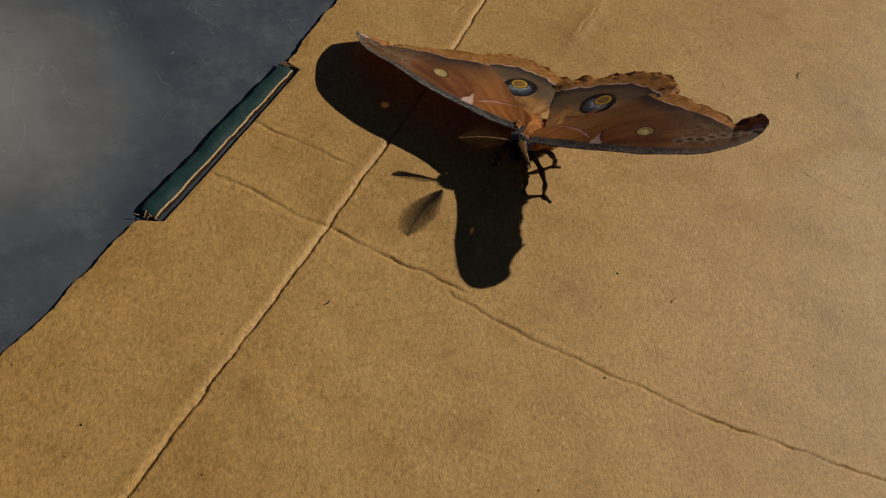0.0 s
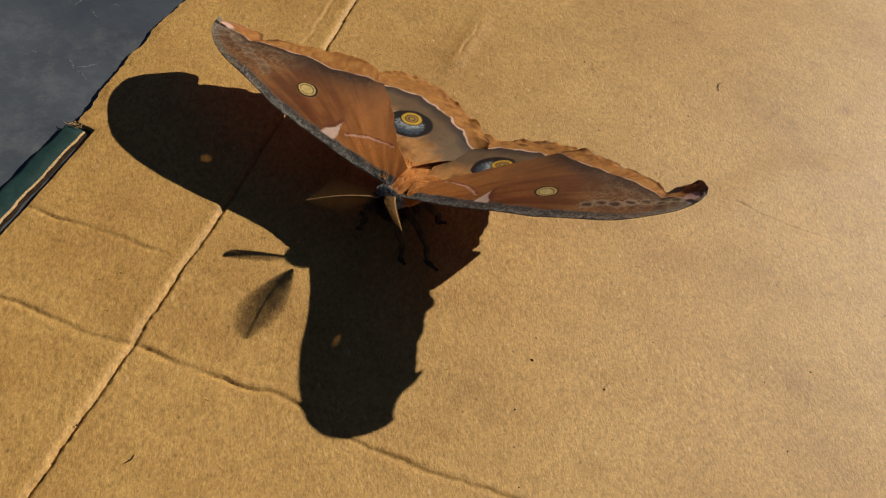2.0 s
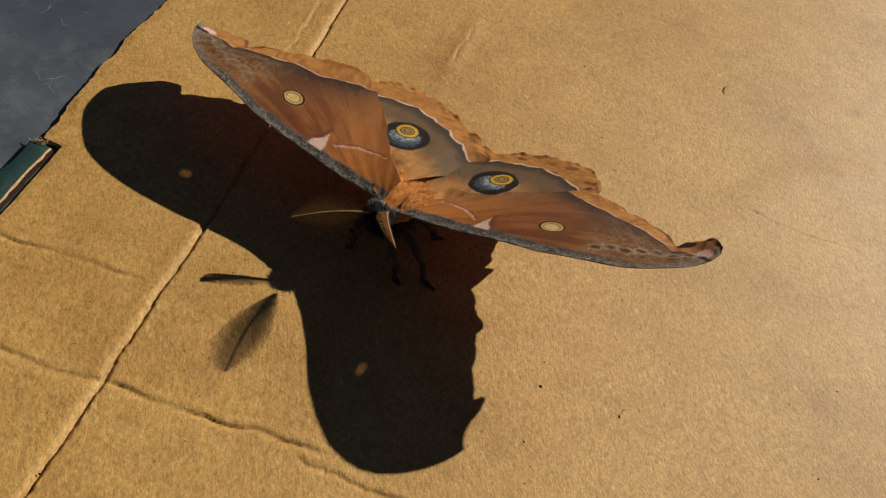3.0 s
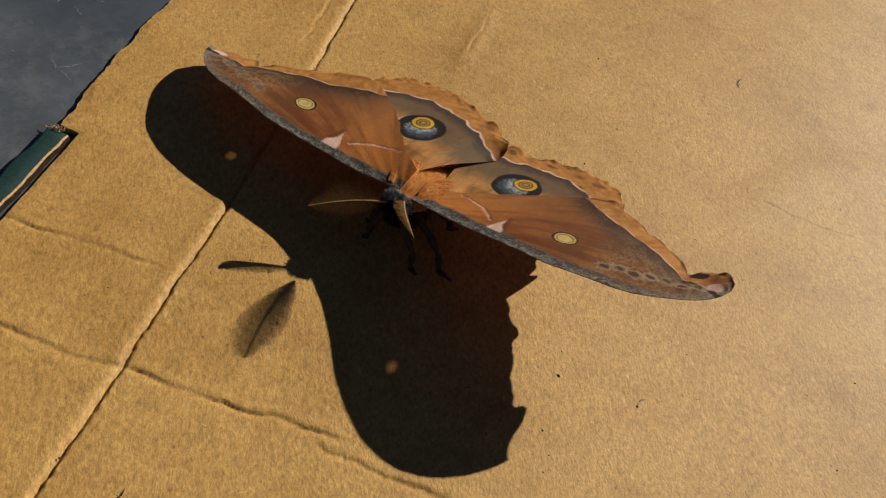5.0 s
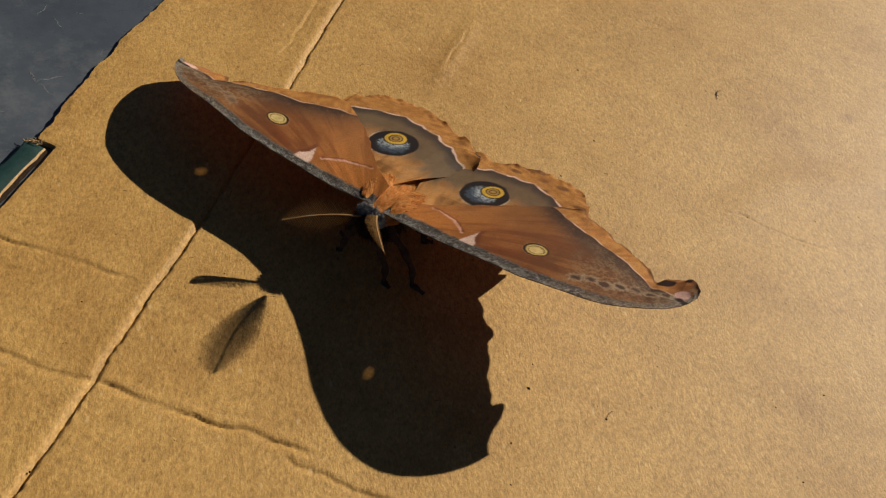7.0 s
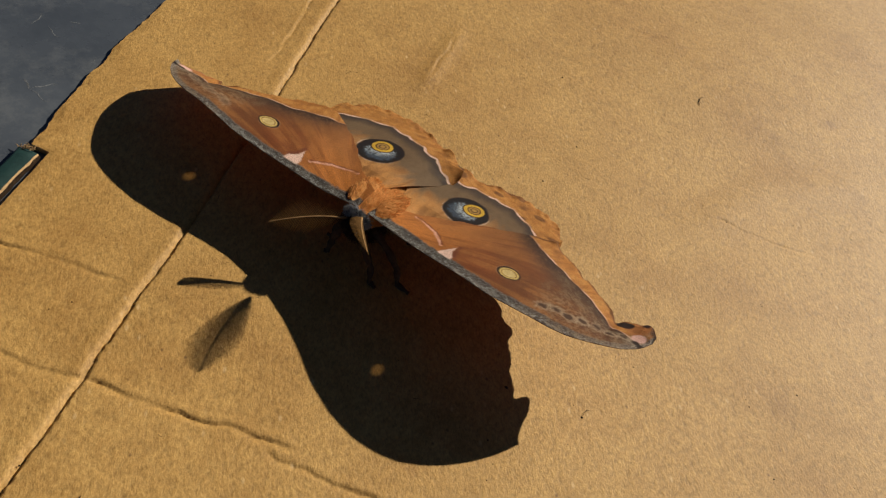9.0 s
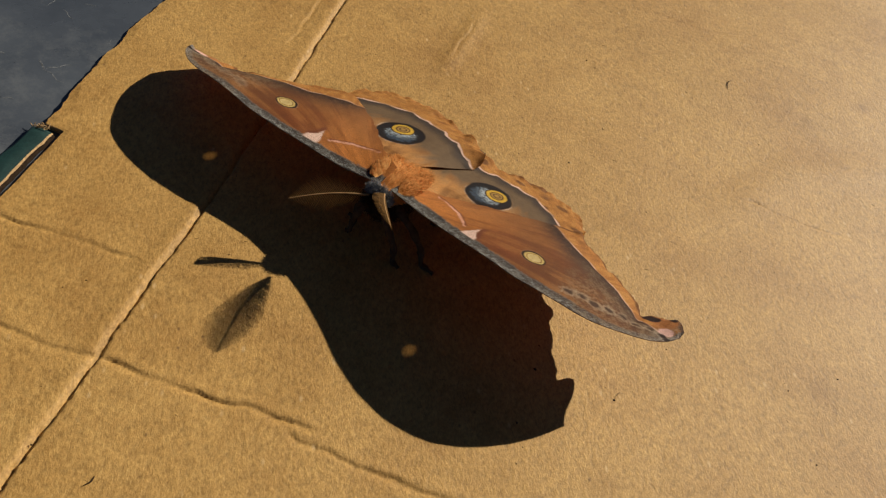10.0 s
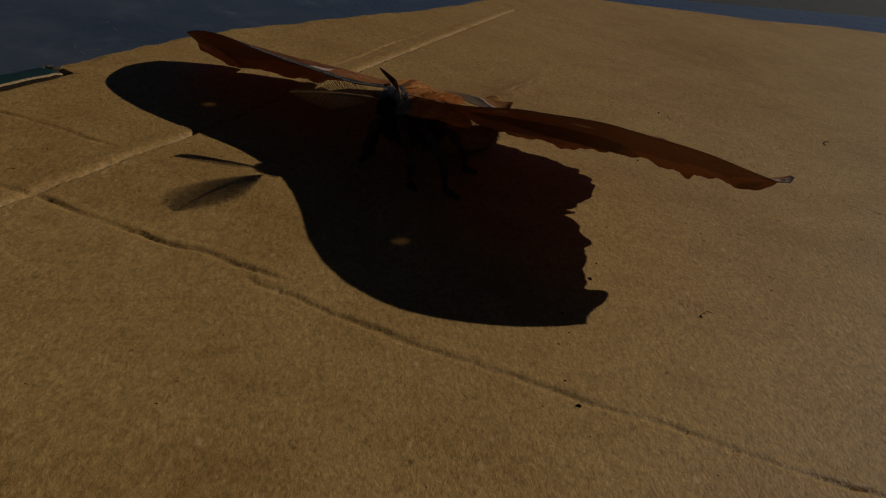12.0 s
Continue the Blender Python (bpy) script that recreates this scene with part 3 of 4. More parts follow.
    col = blend(col, (0.76, 0.48, 0.40), step(1.7 - ring_of(u, v, (63.0, 16.6), 0.6, 0.8), 0.4))
    for c, r in (((64.5, 13.8), 1.05), ((63.0, 14.6), 0.85)) + ((((58.6, 20.9), 1.9), ((62.8, 21.9), 0.9)) if side > 0 else ()):
        col = blend(col, (0.010, 0.008, 0.008), step(r - ring_of(u, v, c) + 0.4 * j, 0.4))
    # a small white crescent with its point to the rear, and the pink line near the body
    lo = np.interp(v, [2.4, 3.7, 5.0, 6.5, 8.0], [16.4, 16.8, 17.5, 18.2, 18.7]) + 0.5 * fine
    hi = np.interp(v, [2.4, 4.0, 4.9, 6.5, 8.0], [20.3, 19.3, 18.95, 18.8, 18.7]) + 0.3 * fine
    wedge = step(np.minimum(u - lo, hi - u) - 0.15, 0.35) * step(v - wide - curve(FORE_LEAD, u) + 0.4, 0.5) * (v < 8.2)
    col = blend(col, (0.15, 0.040, 0.018), 0.8 * step(0.5 - np.abs(hi + 0.45 - u), 0.5) * (v > 2.5) * (v < 8.4))
    col = blend(col, (0.80, 0.56, 0.45), wedge)
    line, w = along(u, v, [(15.4, 5.6), (14.4, 6.8), (12.0, 8.8), (9.2, 10.4), (5.4, 11.0)])
    line = line + 0.7 * j + 0.3 * f
    pink = band(line - 0.30, 0.22 + 0.22 * (w > 0.1) * (w < 0.8), 0.35)
    col = blend(col, (0.72, 0.38, 0.26), pink * (0.35 + 0.65 * step(wave(u, v, 2.0, 65) - 0.36, 0.2)))
    col = blend(col, (0.15, 0.035, 0.016), band(line + 0.28, 0.20, 0.3) * 0.85)
    # eyespot rings
    r = ring_of(u, v, FORE_EYE, 0.4, 0.92) + 0.16 * f + 0.1 * j
    col = blend(col, (0.50, 0.27, 0.12), 0.6 * band(r - 3.05, 0.14, 0.2) * step(32.6 - u, 2))
    col = blend(col, (0.012, 0.008, 0.007), step(2.75 - r + 0.25 * step(32.8 - u, 2), 0.2))
    col = blend(col, (0.66, 0.47, 0.15), step(2.38 - r, 0.2))
    col = blend(col, (0.03, 0.018, 0.010), band(r - 1.78, 0.10, 0.12))
    return np.clip(col, 0.004, 1)


def hind_pattern(u, v, side):
    j = (wave(u, v, 2.2, 41) - 0.5)
    f = (wave(u, v, 0.55, 42) - 0.5)
    fine = (wave(u, v, 0.30, 46) - 0.5)
    silk = (wave(u * 2.2 + v * 0.4, v * 0.5, 2.0, 47) - 0.5)
    cloud = (wave(u, v, 6.0, 66) - 0.5)
    col = np.zeros(u.shape + (3,)) + np.array((0.50, 0.270, 0.095))
    col = blend(col, (0.74, 0.38, 0.110), step(21 - np.hypot(u, v) + 7 * silk + 5 * cloud, 9))
    col = blend(col, (0.62, 0.36, 0.135), 0.6 * np.clip(silk * 3.0, 0, 1))
    col = blend(col, (0.30, 0.140, 0.042), 0.6 * np.clip(-silk * 2.4 - cloud, 0, 1))
    hl = v - curve(H_LINE, u) + (np.abs(np.sin(u * 0.55)) - 0.5) * 0.9 + 1.4 * j
    col = blend(col, (0.185, 0.140, 0.082), 0.92 * step(hl + 14 + 7 * silk + 5 * cloud, 7))
    dark = np.clip(1 + hl / 4.6, 0, 1) * (hl < 0.2)
    col = blend(col, (0.040, 0.034, 0.032), np.clip(dark * 1.3, 0, 1) * (0.85 + 0.4 * fine))
    col = blend(col, (0.115, 0.110, 0.110), dark * 0.35 * step(fine - 0.1, 0.15))
    col = col * np.array((0.78, 0.71, 0.68))
    margin = step(hl - 0.3, 0.4)
    col = blend(col, (0.46, 0.200, 0.044), margin)
    fold = (wave(u * 0.7 + v * 0.2, v * 0.5, 0.9, 67) - 0.5)
    col = blend(col, (0.64, 0.34, 0.095), margin * 0.35 * np.clip(fold * 3, 0, 1))
    col = blend(col, (0.19, 0.075, 0.019), margin * 0.3 * np.clip(-fold * 3 - 0.1, 0, 1))
    col = blend(col, (0.13, 0.05, 0.016), margin * (0.75 if side > 0 else 0.25) * step(wave(u, v, 2.6, 44) - 0.66, 0.14))
    col = blend(col, (0.76, 0.53, 0.42), band(hl - 0.65, 0.40, 0.35) * (0.35 + 0.65 * step(wave(u, v, 2.2, 68) - 0.38, 0.25)))
    col = blend(col, (0.020, 0.013, 0.008), step(2.0 - ring_of(u, v, (-7.0, 43.0), 0.4, 0.7) + 1.2 * j, 0.8) * 0.95)
    col = blend(col, (0.03, 0.02, 0.012), step(1.1 - np.abs(v - 33.5 - 0.6 * j) - 0.4 * np.abs(u + 8), 0.8) * 0.8)
    r = ring_of(u, v, (10.4, 27.5), 0.0, 1.32) + 0.3 * f
    col = blend(col, (0.62, 0.46, 0.33), 0.75 * band(r - 5.9, 0.2, 0.3) * step(27.0 - v + 0.4 * (u - 10), 3) * step(wave(u, v, 1.8, 69) - 0.35, 0.2))
    col = blend(col, (0.005, 0.005, 0.006), step(5.75 - r + 0.5 * j + 0.3 * f, 0.4))
    y = ring_of(u, v, (11.4, 30.0), 0.0, 1.30) + 0.15 * f
    c = ring_of(u, v, (9.9, 26.6), 0.0, 1.30)
    blue = step(3.6 - c + 0.9 * f + 0.5 * fine, 0.9)
    pale = np.clip((5.2 - y + 1.6 * f + 1.2 * fine) / 2.2, 0, 1)
    col = blend(col, (0.045, 0.070, 0.100), blue)
    col = blend(col, (0.46, 0.51, 0.53), blue * pale * 0.85)
    col = blend(col, (0.02, 0.025, 0.035), blue * step(-fine - 0.20, 0.15) * 0.6)
    col = blend(col, (0.006, 0.005, 0.005), step(3.0 - y, 0.3))
    col = blend(col, (0.66, 0.40, 0.040), step(2.62 - y, 0.25))
    col = blend(col, (0.045, 0.022, 0.008), step(1.75 - y, 0.2))
    col = blend(col, (0.42, 0.24, 0.055), step(1.45 - y, 0.2))
    col = blend(col, (0.010, 0.008, 0.008), band(y - 0.80, 0.14, 0.15))
    return np.clip(col, 0.004, 1)


def fore_lift(u, v, side):
    """Height of the forewing over its plane, in mm: arched front, sinking rim, a crinkled margin."""
    v = v - sweep(u, side)
    a, b = curve(FORE_LEAD, u), curve(FORE_BACK, u)
    front, rear = LIFTS[side]
    w = np.clip((v - a) / np.maximum(b - a, 0.1), 0, 1)
    n = gentle(front, u) * (1 - w) + gentle(rear, u) * w + 0.9 * np.sin(math.pi * w) * np.clip((b - a) / 30, 0, 1) ** 2
    n += np.exp(-(b - v) / 2.8) * ((wave(u, v, 4.0, 51) - 0.5) * 1.5 + (wave(u, v, 1.5, 55) - 0.5) * 0.7) * np.clip((u - 28) / 5, 0, 1)
    if side > 0:      # this tip is rolled up at its outer corner
        n += 2.2 * np.clip((u - 56.5) / 6, 0, 1) ** 1.4 * np.clip((v - 15.0) / 6.5, 0, 1) ** 1.3
    return n + 0.035 * np.sin(np.arctan2(v + 4, u + 6) * 34)


def hind_lift(u, v, side):
    n = 0.05 * u - 0.082 * v - 0.2
    if side > 0:
        n += -0.1 + 0.01 * v - 0.2 * (v / 40) ** 2 + 0.9 * np.clip(v / 36, 0, 1.2) * np.clip((3 - u) / 8, 0, 1)
    else:
        n += 0.25 - 0.03 * u + 0.009 * v + 0.36 * (v / 40) ** 2 - 0.25 * np.clip(v / 36, 0, 1.2) * np.clip((3 - u) / 8, 0, 1)
    n -= (2.0 if side > 0 else 0.3) * np.clip((12 - (v - curve(HIND_LEAD, u))) / 5, 0, 1) * np.clip((u - 2) / 6, 0, 1)      # tucked under the forewing
    if side < 0:
        n -= 0.9 * np.clip((15 - u) / 6, 0, 1) * np.clip((u + 3) / 3, 0, 1) * np.clip((10 - (v - curve(HIND_LEAD, u))) / 4, 0, 1)
    n -= 2.6 * np.clip((1 - u) / 9, 0, 1) ** 1.4 * np.clip(v / 26, 0, 1) * np.clip((41 - v) / 5, 0, 1) * (1 if side < 0 else 0.2)
    n += np.exp(-(curve(HIND_BACK, u) - v) / 3.2) * ((wave(u, v, 4.0, 53) - 0.5) * 1.7 + (wave(u, v, 1.5, 56) - 0.5) * 0.7)
    return n + 0.05 * np.sin(np.arctan2(v + 4, u + 6) * 30)


def wing(name, side, lead, back, pattern, height, drop, hole, parent, label):
    us = lead[0][0] + (lead[-1][0] - lead[0][0]) * np.sin(np.linspace(0, 1, 420) * math.pi / 2) ** 1.15
    k = np.linspace(0, 1, 200)
    u, w = np.meshgrid(us, k, indexing="ij")
    a, b = curve(lead, u), curve(back, u)
    scallop = 0.30 * (np.abs(np.sin(u * 0.62)) - 0.5) + (wave(u, u * 0, 2.6, 52) - 0.5) * 0.6 + (wave(u, u * 0, 0.9, 57) - 0.5) * 0.25
    b = b + scallop * np.clip((b - a) / 6, 0, 1) * np.clip((u - lead[0][0]) / 4, 0, 1)
    v = a + (b - a) * w
    n = height(u, v, side) + drop
    thick = 0.13
    top = np.stack([side * u, v, n], -1)
    low = np.stack([side * u, v, n - thick], -1)
    # top, round the rim, and back underneath as one closed skin
    skin = np.concatenate([top, low[:, ::-1], top[:, :1]], 1)
    cap0, cap1 = skin[:1].mean(1, keepdims=True).repeat(skin.shape[1], 1), skin[-1:].mean(1, keepdims=True).repeat(skin.shape[1], 1)
    me = grid_mesh(name, np.concatenate([cap0, skin, cap1]) * MM, SCALES)
    co = np.empty(len(me.vertices) * 3, np.float32)
    me.vertices.foreach_get("co", co)
    co = co.reshape(-1, 3) / MM
    tint = pattern(co[:, 0] * side, co[:, 1] - (sweep(co[:, 0] * side, side) if name == "forewing" else 0), side)
    rows, wide = len(us) + 2, skin.shape[1]
    under = np.zeros((rows, wide))
    under[:, len(k) + 1:-2] = 1
    tint = blend(tint, (0.20, 0.092, 0.036), 0.7 * under.reshape(-1))
    attr = me.attributes.new("pattern", "FLOAT_COLOR", "POINT")
    attr.data.foreach_set("color", np.concatenate([tint, np.ones((len(tint), 1))], 1).astype(np.float32).reshape(-1))
    if hole:
        centre, radius = hole
        bm = bmesh.new()
        bm.from_mesh(me)
        gone = [f for f in bm.faces if math.hypot(f.calc_center_median().x * side / MM - centre[0], f.calc_center_median().y / MM - centre[1]) < radius]
        bmesh.ops.delete(bm, geom=gone, context="FACES")
        bm.to_mesh(me)
        bm.free()
    smooth(me)
    ob = part(name, me, parent, label)
    ob.location = (4 * MM * side, 0, 0)
    return ob


def pane(side, centre, radius, drop, parent):
    """The clear scale-free window in an eyespot, faded outward to soften its sun spot."""
    pts, faces, clear = [centre], [], [1.0]
    for r in (0.25, 0.5, 0.75, 1.0):
        for k in range(28):
            a = 2 * math.pi * k / 28
            pts.append((centre[0] + radius * r * math.cos(a), centre[1] + radius * r * math.sin(a)))
            clear.append(math.cos(r * math.pi / 2) ** 1.1)
    p = np.array(pts)
    z = fore_lift(p[:, 0], p[:, 1], side) + drop
    for k in range(28):
        m = (k + 1) % 28
        faces.append((0, 1 + k, 1 + m))
        for q in (1, 29, 57):
            faces.append((q + k, q + 28 + k, q + 28 + m, q + m))
    v = np.stack([p[:, 0] * side, p[:, 1], z - 0.06], -1) * MM
    me = smooth(mesh_of("wing_window", v, faces, WINDOW))
    attr = me.attributes.new("clear", "FLOAT_COLOR", "POINT")
    attr.data.foreach_set("color", [c for a in clear for c in (a, a, a, 1.0)])
    return part("wing_window", me, parent, "clear yellowish window in the eyespot")


def blob(rings):
    """A body from rings (y, z, half width, half height), closed at both ends."""
    n, v, f = 20, [], []
    for y, z, a, b in rings:
        for k in range(n):
            t = 2 * math.pi * k / n
            v.append((a * math.cos(t) * MM, y * MM, (z + b * math.sin(t)) * MM))
    for r in range(len(rings) - 1):
        for k in range(n):
            m = (k + 1) % n
            f.append((r * n + k, r * n + m, r * n + n + m, r * n + n + k))
    f.append(tuple(range(n)))
    f.append(tuple(range((len(rings) - 1) * n, len(rings) * n))[::-1])
    return v, f


def furry(name, rings, mat, parent, label, count, length, lean, seed, spread=0.45, upper=False, shift=0.0, wide_hair=0.055):
    """A body covered with fine tapering hairs that lean along its length."""
    rnd = random.Random(seed)
    v, f = blob(rings)
    v = [(x + shift * MM, y, z) for x, y, z in v]
    for _ in range(count):
        s = rnd.random() * (len(rings) - 1.001)
        i, w = int(s), s - int(s)
        y, z, a, b = (rings[i][k] * (1 - w) + rings[i + 1][k] * w for k in range(4))
        t = rnd.uniform(-0.5, math.pi + 0.5) if upper else rnd.uniform(0, 2 * math.pi)
        p = Vector((shift + a * math.cos(t), y, z + b * math.sin(t)))
        out = Vector((math.cos(t) / max(a, 0.3), 0, math.sin(t) / max(b, 0.3))).normalized()
        way = (out + Vector(lean) + Vector((rnd.gauss(0, spread), rnd.gauss(0, spread), rnd.gauss(0, spread)))).normalized()
        side = way.cross(Vector((rnd.gauss(0, 1), rnd.gauss(0, 1), rnd.gauss(0, 1)))).normalized()
        far = length * rnd.uniform(0.55, 1.2)
        wide = wide_hair * rnd.uniform(0.7, 1.3)
        bend = out * far * -0.12
        q = len(v)
        mid = p + way * far * 0.55 - bend * 0.5
        end = p + way * far + bend
        for c in (p - side * wide, p + side * wide, mid + side * wide * 0.7, mid - side * wide * 0.7, end):
            v.append(tuple(c * MM))
        f += [(q, q + 1, q + 2, q + 3), (q + 3, q + 2, q + 4)]
    return part(name, smooth(mesh_of(name, v, f, mat)), parent, label)


def tube(points, radii, sides=8):
    """Vertices and faces of a tapered limb through the points (mm)."""
    pts = [Vector(p) for p in points]
    v, f = [], []
    for k, p in enumerate(pts):
        d = (pts[min(k + 1, len(pts) - 1)] - pts[max(k - 1, 0)]).normalized()
        a = d.cross(Vector((0.3, 0.2, 1.0))).normalized()
        b = d.cross(a)
        for s in range(sides):
            t = 2 * math.pi * s / sides
            v.append(tuple((p + (a * math.cos(t) + b * math.sin(t)) * radii[k]) * MM))
    for k in range(len(pts) - 1):
        for s in range(sides):
            m = (s + 1) % sides
            f.append((k * sides + s, k * sides + m, k * sides + sides + m, k * sides + sides + s))
    f.append(tuple(range(sides))[::-1])
    f.append(tuple(range((len(pts) - 1) * sides, len(pts) * sides)))
    return v, f


def bent(p, q, sag, n=14):
    p, q, sag = Vector(p), Vector(q), Vector(sag)
    return [p.lerp(q, k / n) + sag * math.sin(math.pi * k / n) for k in range(n + 1)]


def antenna(base, tip, sag, flat, reach, rise, dense, parent):
    """A feathered antenna: a shaft with a comb of fine teeth on both sides, lying in the plane of flat."""
    line = bent(base, tip, sag, 44)
    v, f = tube(line, [0.30 - 0.2 * k / 44 for k in range(45)], 6)
    ob = part("antenna", smooth(mesh_of("antenna", v, f, SHAFT)), parent, "tan feathery comb-like antenna")
    v, f = [], []
    rnd = random.Random(5)
    teeth = 84 if dense else 48
    for k in range(1, teeth):
        s = 43.9 * k / teeth
        i, w = int(s), s - int(s)
        p = line[i].lerp(line[i + 1], w)
        d = (line[min(i + 1, 44)] - line[max(i - 1, 0)]).normalized()
        across = (Vector(flat) - d * d.dot(Vector(flat))).normalized()
        up = d.cross(across)
        r = s / 44
        long = reach * (min(1, r / 0.42) ** 0.6) * max(0, 1 - max(0, (r - 0.45) / 0.55) ** (2.4 if dense else 1.3)) + 0.12
        for side in (-1, 1):
            way = across * side + d * rnd.uniform(0.48, 0.56)
            way.normalize()
            far = long * rnd.uniform(0.93, 1.04)
            lift = up * rise * far
            q = len(v)
            for z, wide in ((0.0, 0.085), (0.55, 0.080), (1.0, 0.035)) if dense else ((0.0, 0.095), (0.55, 0.085), (1.0, 0.035)):
                c = p + way * far * z + lift * z * z + d * 0.15 * far * z * z
                v += [tuple((c - d * wide) * MM), tuple((c + d * wide) * MM), tuple((c + up * 0.08) * MM)]
            for a in (0, 3):
                f += [(q + a, q + a + 1, q + a + 4, q + a + 3), (q + a + 1, q + a + 2, q + a + 5, q + a + 4), (q + a + 2, q + a, q + a + 3, q + a + 5)]
    part("plume", smooth(mesh_of("plume", v, f, PLUME)), ob)
    return ob


def leg(points, parent, seed):
    line = []
    for a, b in zip(points, points[1:]):
        line += [Vector(a).lerp(Vector(b), k / 6) for k in range(6)]
    line.append(Vector(points[-1]))
    n = len(line)
    radii = [1.0 - 0.5 * (k / n) + 0.16 * math.sin(k * 1.05) for k in range(n)]
    v, f = tube(line, radii, 8)
    rnd = random.Random(seed)
    for _ in range(170):
        k = rnd.randrange(n - 8)
        way = Vector((rnd.gauss(0, 1), rnd.gauss(0, 1), rnd.gauss(-0.3, 1))).normalized()
        p = line[k]
        side = way.cross(Vector((0.2, 0.5, 0.8))).normalized() * 0.07
        q = len(v)
        for c in (p - side, p + side, p + way * rnd.uniform(0.9, 1.5)):
            v.append(tuple(c * MM))
        f.append((q, q + 1, q + 2))
    return part("leg", smooth(mesh_of("leg", v, f, LEG_FUR)), parent, "dark brown hairy jointed leg")


ground()
painted_panel()
cardboard_sheet()
green_strip()

FOREWINGS, HINDWINGS = {}, {}
for side, lift in ((-1, 0.25), (1, 0.0)):
    FOREWINGS[side] = wing("forewing", side, swept(FORE_LEAD, side), swept(FORE_BACK, side), fore_pattern, fore_lift, 0.35 + lift, (FORE_EYE, 1.55), moth, "orange-brown forewing with grey front edge and small eyespot")
    pane(side, FORE_EYE, 1.72, 0.35 + lift, FOREWINGS[side])
    HINDWINGS[side] = wing("hindwing", side, HIND_LEAD, HIND_BACK, hind_pattern, hind_lift, -0.35 + lift, None, moth, "tan hindwing with large black, blue and yellow eyespot")

furry("thorax", [(-1.0, -4.8, 1.4, 1.0), (0.5, -4.6, 3.2, 1.8), (3, -4.4, 4.6, 2.2), (7, -4.8, 5.4, 2.5), (11, -5.8, 5.6, 2.5), (15, -7.2, 4.8, 2.2), (19, -9.0, 3.2, 1.6), (22, -10.4, 1.2, 1.0)], ORANGE_FUR, moth, "fluffy pale orange thorax", 16000, 1.5, (0, 2.8, -0.5), 1, 0.5, True, 0.0, 0.042)
# the small left tuft is added to block a light leak at its base
for side, rise, count, hair in ((-1, 0.0, 1500, 1.1), (1, 0.1, 3200, 1.5)):
    furry("shoulder_tuft", [(1.5, -1.9 + rise, 0.8, 0.3), (3.5, -1.9 + rise, 1.8, 0.6), (7, -2.1 + rise, 2.2, 0.7), (10.5, -2.6 + rise, 1.8, 0.6), (13, -3.2 + rise, 0.8, 0.3)], ORANGE_FUR, moth, "tuft of long pale orange hair over the wing base", count, hair, (1.2 * side, 2.6, -0.6), 20 + side, 0.4, True, 4.0 * side, 0.042)
furry("collar", [(-2.2, -4.0, 2.0, 1.4), (-1.2, -3.6, 2.8, 2.0), (-0.2, -3.4, 3.4, 2.3)], GREY_FUR, moth, "frosted grey furry collar", 2200, 1.2, (0, 0.3, 0.2), 2, 0.7)
furry("underbody", [(-2.6, -6.6, 1.4, 1.2), (-1.0, -7.4, 3.6, 3.0), (2.5, -8.6, 4.8, 3.8), (7, -9.2, 4.8, 3.8), (11, -9.6, 3.6, 3.0), (13, -9.8, 1.6, 1.4)], DARK_FUR, moth, "dark furry underside of the body", 3000, 1.6, (0, 0.6, -0.4), 6, 0.6)
furry("abdomen", [(9, -10.0, 2.6, 2.4), (13, -12.4, 4.2, 3.0), (19, -13.4, 4.6, 3.1), (26, -13.8, 4.0, 2.8), (32, -14.2, 2.6, 2.0), (34.5, -14.4, 0.8, 0.8)], TAN_FUR, moth, "plump tan furry abdomen", 3000, 1.2, (0, 1.0, -0.1), 3)
furry("head", [(-4.4, -4.8, 0.5, 0.5), (-3.9, -4.7, 1.3, 1.1), (-2.9, -4.4, 1.7, 1.4), (-1.8, -4.2, 1.8, 1.6)], DARK_FUR, moth, "small dark furry head", 1200, 0.7, (0, -0.4, 0), 4)
SUN_LOCAL = Matrix.Rotation(radians(-YAW), 3, "Z") @ LIGHT
LEFT_FEELER, RIGHT_FEELER = (Vector((-1.3, -2.4, -3.4)), Vector((-13.0, -16.2, -4.5))), (Vector((1.9, -2.0, -1.0)), Vector((11.3, -14.4, 5.2)))


def sunward(ends, turn):
    """A direction across an antenna, turned about it by so many degrees from the one that lies in the sunlight."""
    d = (ends[1] - ends[0]).normalized()
    e = (SUN_LOCAL - d * SUN_LOCAL.dot(d)).normalized()
    return e * math.cos(radians(turn)) + d.cross(e) * math.sin(radians(turn))


antenna(*LEFT_FEELER, (-0.5, 0.6, 0.2), sunward(LEFT_FEELER, 22), 4.4, 0.05, False, moth)
antenna(*RIGHT_FEELER, (-1.2, 0.5, 0.1), sunward(RIGHT_FEELER, 90), 3.8, -0.25, True, moth)
for side in (-0.4, 1):
    leg([(side * 2.5, -1.0, -6.0), (side * 6.0, -3.0, -8.8), (side * 8.4, -2.8, -12.4), (side * 9.2, -3.0, -16.6), (side * 11.2, -3.4, -16.8)], moth, 11)
    leg([(side * 3.0, 2.5, -6.5), (side * 9.6, 1.4, -8.8), (side * 13.2, 1.2, -12.2), (side * 14.4, 1.4, -16.6), (side * 18.0, 1.4, -16.8)], moth, 12)
    leg([(side * 3.0, 6.5, -7.0), (side * 7.0, 10.0, -9.0), (side * 8.6, 13.0, -12.6), (side * 8.4, 14.6, -16.6), (side * 10.2, 16.4, -16.8)], moth, 13)


